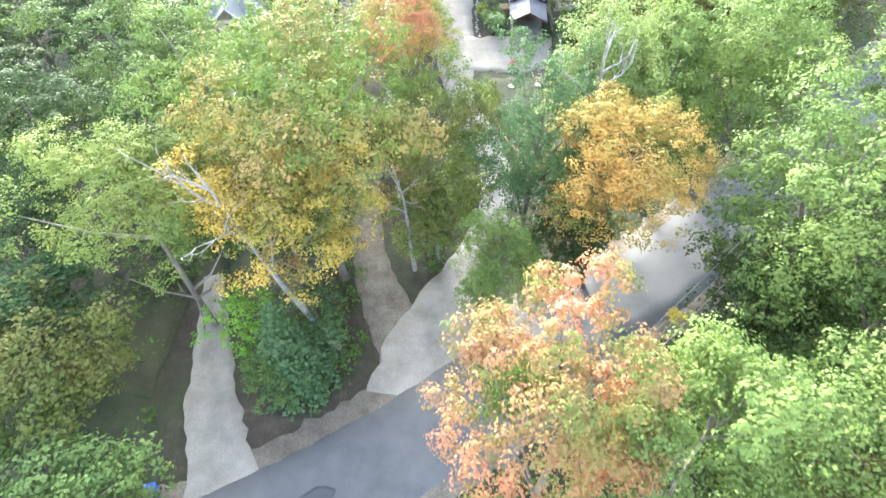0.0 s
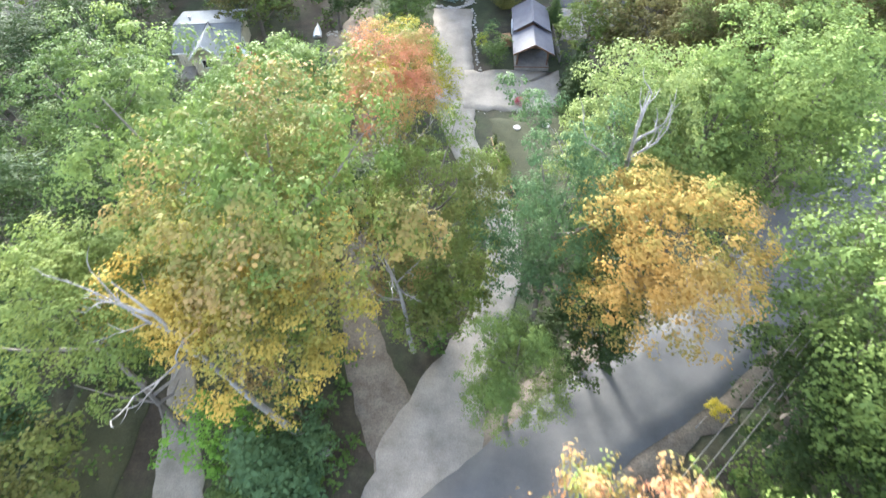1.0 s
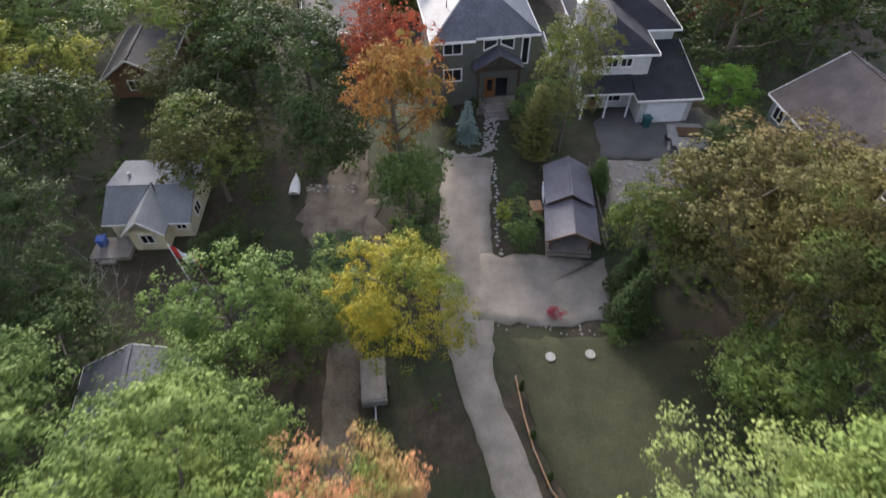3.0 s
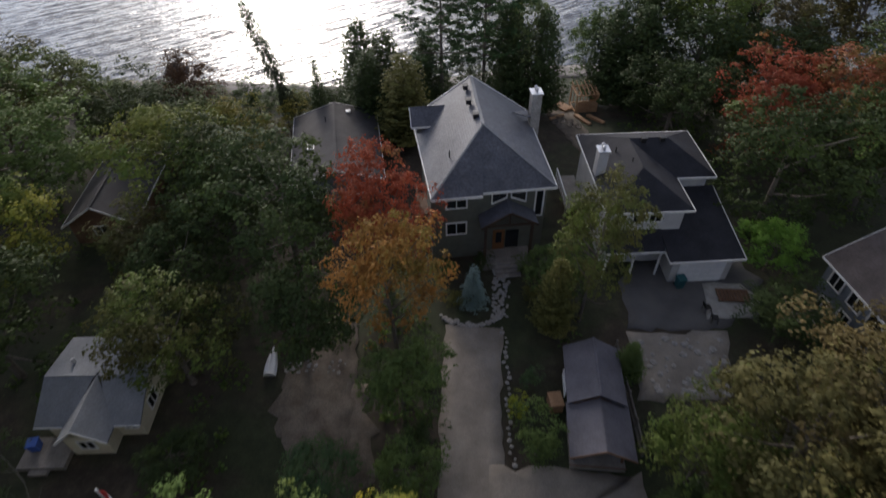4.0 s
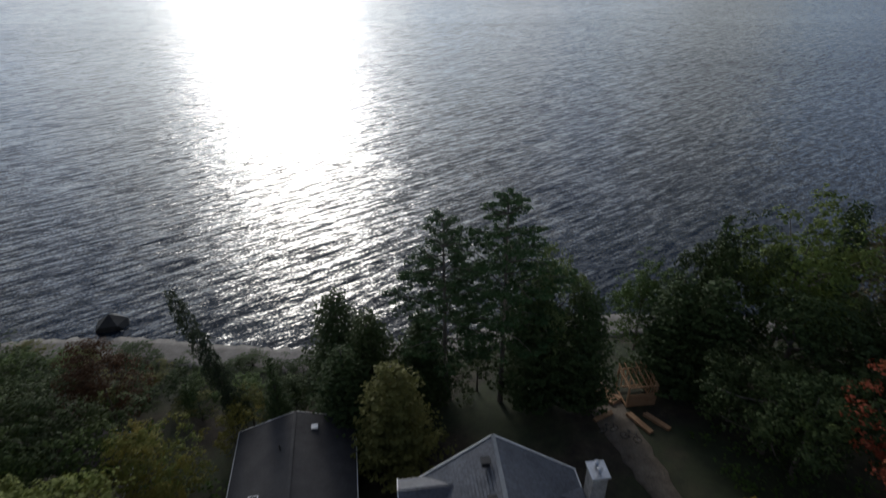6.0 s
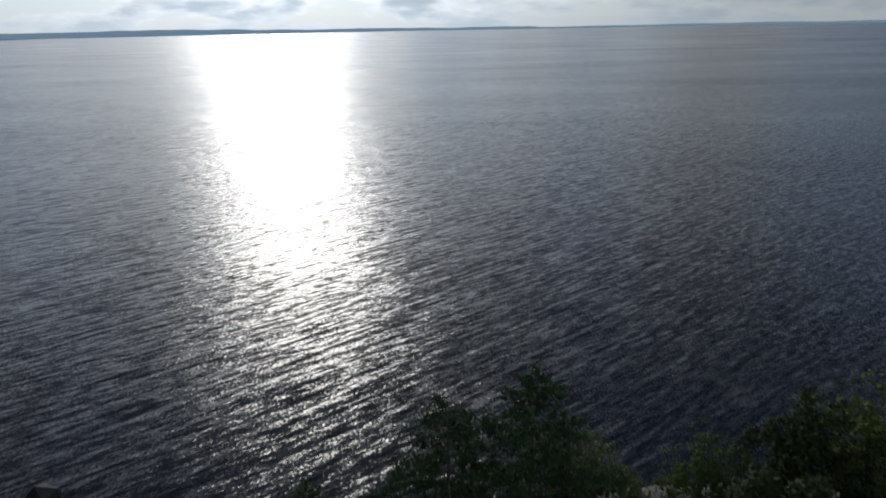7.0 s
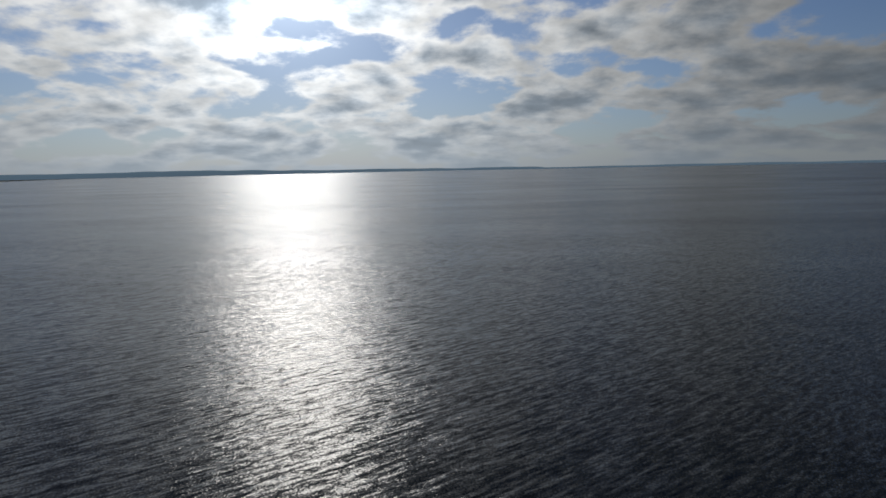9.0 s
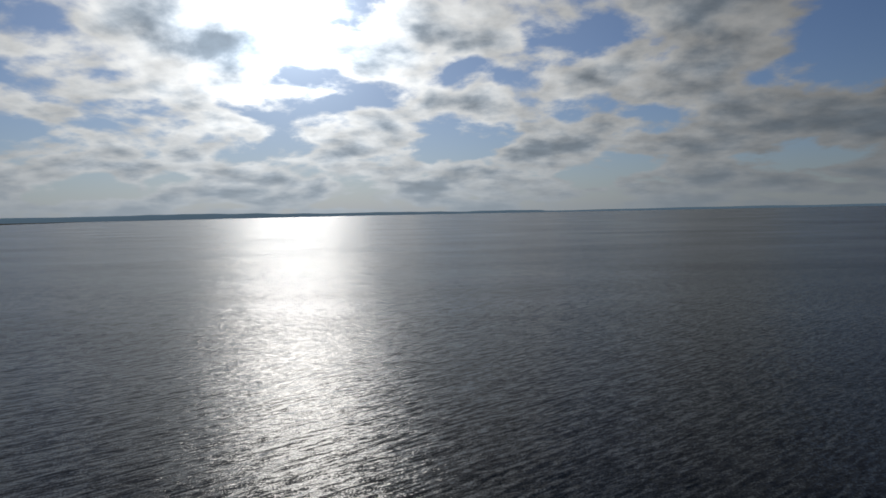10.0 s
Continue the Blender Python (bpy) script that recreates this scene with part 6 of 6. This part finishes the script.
def fence(name, pts, height, label, boards):
    """Posts along a line; rails between them, or close boards."""
    ob = thing(name, *pts[0], land_height(*pts[0]), 0, label, "fence")
    x0, y0 = pts[0]
    z0 = land_height(x0, y0)
    for (ax, ay), (bx, by) in zip(pts, pts[1:]):
        a, b = Vector((ax - x0, ay - y0, land_height(ax, ay) - z0)), Vector((bx - x0, by - y0, land_height(bx, by) - z0))
        part("post", box((a.x - 0.06, a.y - 0.06, a.z - 0.2), (a.x + 0.06, a.y + 0.06, a.z + height + 0.08), 0.01), M_GREYWOOD, ob)
        if boards:
            n = int((b - a).length / 0.16)
            for k in range(n):
                p = a.lerp(b, (k + 0.5) / n)
                q = a.lerp(b, (k + 0.9) / n)
                part("board", beam(bmesh.new(), p + Vector((0, 0, height / 2)), q + Vector((0, 0, height / 2)), 0.03, height), M_GREYWOOD, ob)
        for z in ((height,) if not boards else (0.3, height - 0.2)):
            part("rail", beam(bmesh.new(), a + Vector((0, 0, z)), b + Vector((0, 0, z)), 0.09, 0.12), M_GREYWOOD if boards else M_LUMBER, ob)


fence("board_fence", [(11.0, 70.5), (11.1, 68.5), (11.2, 66.5), (11.3, 64.5), (11.4, 62.5)], 1.2, "weathered grey board fence behind the shed", True)
fence("rail_fence", [(3.6, 51.0), (3.9, 48.6), (4.4, 46.2), (5.2, 43.8), (6.6, 41.8)], 0.35, "low wooden rail along the driveway edge", False)
for x, y, h in ((3.9, 50.2, 1.5), (4.4, 47.0, 1.3), (5.2, 44.5, 1.3)):
    conifer(x, y, h, 0.24, DARK, "small slim cedar planted by the rail", "cedar")


def bin_(x, y, mat, label, name="wheeled_bin"):
    ob = thing(name, x, y, land_height(x, y), 12, label, "bin")
    bm = bmesh.new()
    bmesh.ops.create_cone(bm, cap_ends=True, segments=4, radius1=0.36, radius2=0.46, depth=1.0, matrix=Matrix.Translation((0, 0, 0.54)) @ pose(0, 0, 0, 0, 0, 45))
    part("body", bm, mat, ob)
    part("lid", box((-0.36, -0.4, 1.04), (0.36, 0.36, 1.12), 0.02), mat, ob)
    for s in (-0.28, 0.28):
        bm = bmesh.new()
        bmesh.ops.create_cone(bm, cap_ends=True, segments=14, radius1=0.12, radius2=0.12, depth=0.06, matrix=pose(s, 0.28, 0.12, 0, 90, 0))
        part("wheel", bm, M_BLACK, ob)


bin_(17.2, 76.6, M_TEAL, "teal wheeled bin beside the garage door")
bin_(-18.0, 12.9, M_BLUE, "blue wheeled bin by the gravel drive")
bin_(-28.6, 62.2, M_BLUE, "blue plastic barrel on the cottage deck", "barrel")


def wires():
    for k in range(3):
        o = Vector((0.42 * k, -0.33 * k, -0.12 * (k == 1)))
        ob = tagged(new("overhead_wire"), "grey power line strung above the road edge", "wire", "wires over the road")
        v, f = [], []
        tube(v, f, [Vector((4.0 + 14.0 * s, 13.6 + 12.4 * s, 8.4 - 0.6 * (1 - (2 * s - 1) ** 2))) + o for s in np.linspace(0, 1, 9)], [0.026] * 9, 5)
        mesh_object("cable", v, f, M_GREYWOOD, ob)


wires()
box_sign = thing("notice_board", 14.6, 24.0, land_height(14.6, 24.0), 40, "small weathered board on a post at the roadside", "sign")
part("post", box((-0.05, -0.05, -0.2), (0.05, 0.05, 0.9)), M_GREYWOOD, box_sign)
part("board", box((-0.4, -0.03, 0.7), (0.4, 0.03, 1.3), 0.01), M_GREYWOOD, box_sign)


def parked_trailer(x, y, turn):
    """A small grey utility trailer with a pale cover."""
    ob = thing("utility_trailer", x, y, land_height(x, y), turn, "small grey covered trailer under the trees", "trailer")
    body = part("body", box((-0.8, -1.5, 0.45), (0.8, 1.5, 1.2), 0.06), M_METAL, ob)
    part("cover", box((-0.82, -1.52, 1.2), (0.82, 1.52, 1.45), 0.1), M_GREYWOOD, body)
    for s in (-0.88, 0.88):
        bm = bmesh.new()
        bmesh.ops.create_cone(bm, cap_ends=True, segments=18, radius1=0.32, radius2=0.32, depth=0.18, matrix=pose(s, 0.1, 0.32, 0, 90, 0))
        w = part("wheel", bm, M_BLACK, ob)
        bm = bmesh.new()
        bmesh.ops.create_cone(bm, cap_ends=True, segments=14, radius1=0.17, radius2=0.17, depth=0.2, matrix=pose(s, 0.1, 0.32, 0, 90, 0))
        part("rim", bm, M_METAL, w)
    part("drawbar", beam(bmesh.new(), (0, -1.5, 0.5), (0, -2.5, 0.45), 0.08, 0.08), M_METAL, ob)
    part("jockey_wheel", box((-0.05, -2.5, 0.0), (0.05, -2.4, 0.5)), M_BLACK, ob)


parked_trailer(-5.7, 50.2, 8)


def bicycle(x, y, turn):
    """A bicycle on its stand: two spoked wheels, a diamond frame, saddle and handlebar."""
    ob = thing("bicycle", x, y, land_height(x, y) + 0.06, turn, "dark bicycle standing on the dirt path", "bicycle")

    def rod(name, pts, r, material=M_BLACK, parent=ob):
        v, f = [], []
        tube(v, f, [Vector(p) for p in pts], [r] * len(pts), 6)
        return mesh_object(name, v, f, material, parent, True)

    for c in (-0.52, 0.52):
        ring = [(c + 0.33 * math.cos(k * math.pi / 10), 0, 0.34 + 0.33 * math.sin(k * math.pi / 10)) for k in range(21)]
        wheel = rod("wheel", ring, 0.025)
        for k in range(8):
            a = k * math.pi / 4
            rod("spoke", [(c, 0, 0.34), (c + 0.31 * math.cos(a), 0, 0.34 + 0.31 * math.sin(a))], 0.005, M_METAL, wheel)
    rod("frame", [(-0.52, 0, 0.34), (-0.12, 0, 0.30), (0.36, 0, 0.82), (-0.22, 0, 0.80), (-0.52, 0, 0.34)], 0.022)
    rod("seat_tube", [(-0.12, 0, 0.30), (-0.26, 0, 0.95)], 0.02)
    rod("fork", [(0.52, 0, 0.34), (0.33, 0, 1.0)], 0.02)
    rod("handlebar", [(0.30, -0.28, 1.02), (0.33, 0, 1.0), (0.30, 0.28, 1.02)], 0.018)
    part("saddle", box((-0.40, -0.07, 0.94), (-0.14, 0.07, 1.0), 0.02), M_BLACK, ob)
    rod("stand", [(-0.12, 0, 0.30), (-0.18, 0.2, -0.04)], 0.012, M_METAL)


bicycle(10.5, 101.9, 12)
bicycle(12.1, 101.0, -25)


def platform(x, y, turn):
    """A low deck of dark planks on two bearers."""
    ob = thing("wooden_platform", x, y, land_height(x, y) + 0.1, turn, "low dark plank platform on the pale paving", "platform")
    for v in (-0.5, 0.5):
        part("bearer", box((-1.2, v - 0.06, -0.1), (1.2, v + 0.06, 0.12)), M_BROWNWOOD, ob)
    for k in range(9):
        part("plank", box((-1.25 + 0.28 * k, -0.65, 0.121), (-1.0 + 0.28 * k, 0.65, 0.16), 0.008), M_BROWNWOOD, ob)


patch("paved_pad", [(18.6, 73.4), (22.6, 73.6), (23.4, 75.6), (22.2, 77.0), (19.2, 77.0)], M_CONCRETE, "pale paved pad beside the dark apron", "paving", z=0.075, wob=0.1, seed=31)
platform(21.2, 75.6, -3)


def garden_chair(x, y, turn):
    """A folding chair: four legs, a seat and a slatted back."""
    ob = thing("garden_chair", x, y, land_height(x, y) + 0.05, turn, "dark metal garden chair beside the apron", "chair")
    for u in (-0.24, 0.24):
        for v in (-0.22, 0.22):
            part("leg", box((u - 0.02, v - 0.02, 0), (u + 0.02, v + 0.02, 0.44)), M_BLACK, ob)
    part("seat", box((-0.27, -0.26, 0.44), (0.27, 0.26, 0.48), 0.01), M_BLACK, ob)
    back = part("backrest", beam(beam(bmesh.new(), (-0.24, 0.24, 0.48), (-0.24, 0.36, 0.95), 0.04, 0.04), (0.24, 0.24, 0.48), (0.24, 0.36, 0.95), 0.04, 0.04), M_BLACK, ob)
    for z in (0.62, 0.76, 0.90):
        part("slat", beam(bmesh.new(), (-0.24, 0.24 + (z - 0.48) * 0.25, z), (0.24, 0.24 + (z - 0.48) * 0.25, z), 0.03, 0.09), M_BLACK, back)


garden_chair(18.7, 74.2, 100)
garden_chair(19.0, 73.2, 80)


def crate(x, y, turn):
    ob = thing("wooden_crate", x, y, land_height(x, y), turn, "brown slatted crate against the shed", "crate")
    part("core", box((-0.42, -0.52, 0.0), (0.42, 0.52, 0.9)), M_BROWNWOOD, ob)
    for k in range(5):
        part("slat", box((-0.45, -0.55, 0.03 + 0.18 * k), (0.45, 0.55, 0.16 + 0.18 * k), 0.008), M_LUMBER, ob)
    part("lid", box((-0.48, -0.58, 0.92), (0.48, 0.58, 0.97), 0.01), M_LUMBER, ob)


crate(6.1, 66.0, 8)
patch("road_repair", [(-9.2, 11.0), (-7.6, 11.8), (-7.2, 13.2), (-8.4, 13.4), (-9.6, 12.6)], M_DARK_ASPHALT, "darker patch of newer asphalt", "road repair", z=0.135, wob=0.12, seed=33)
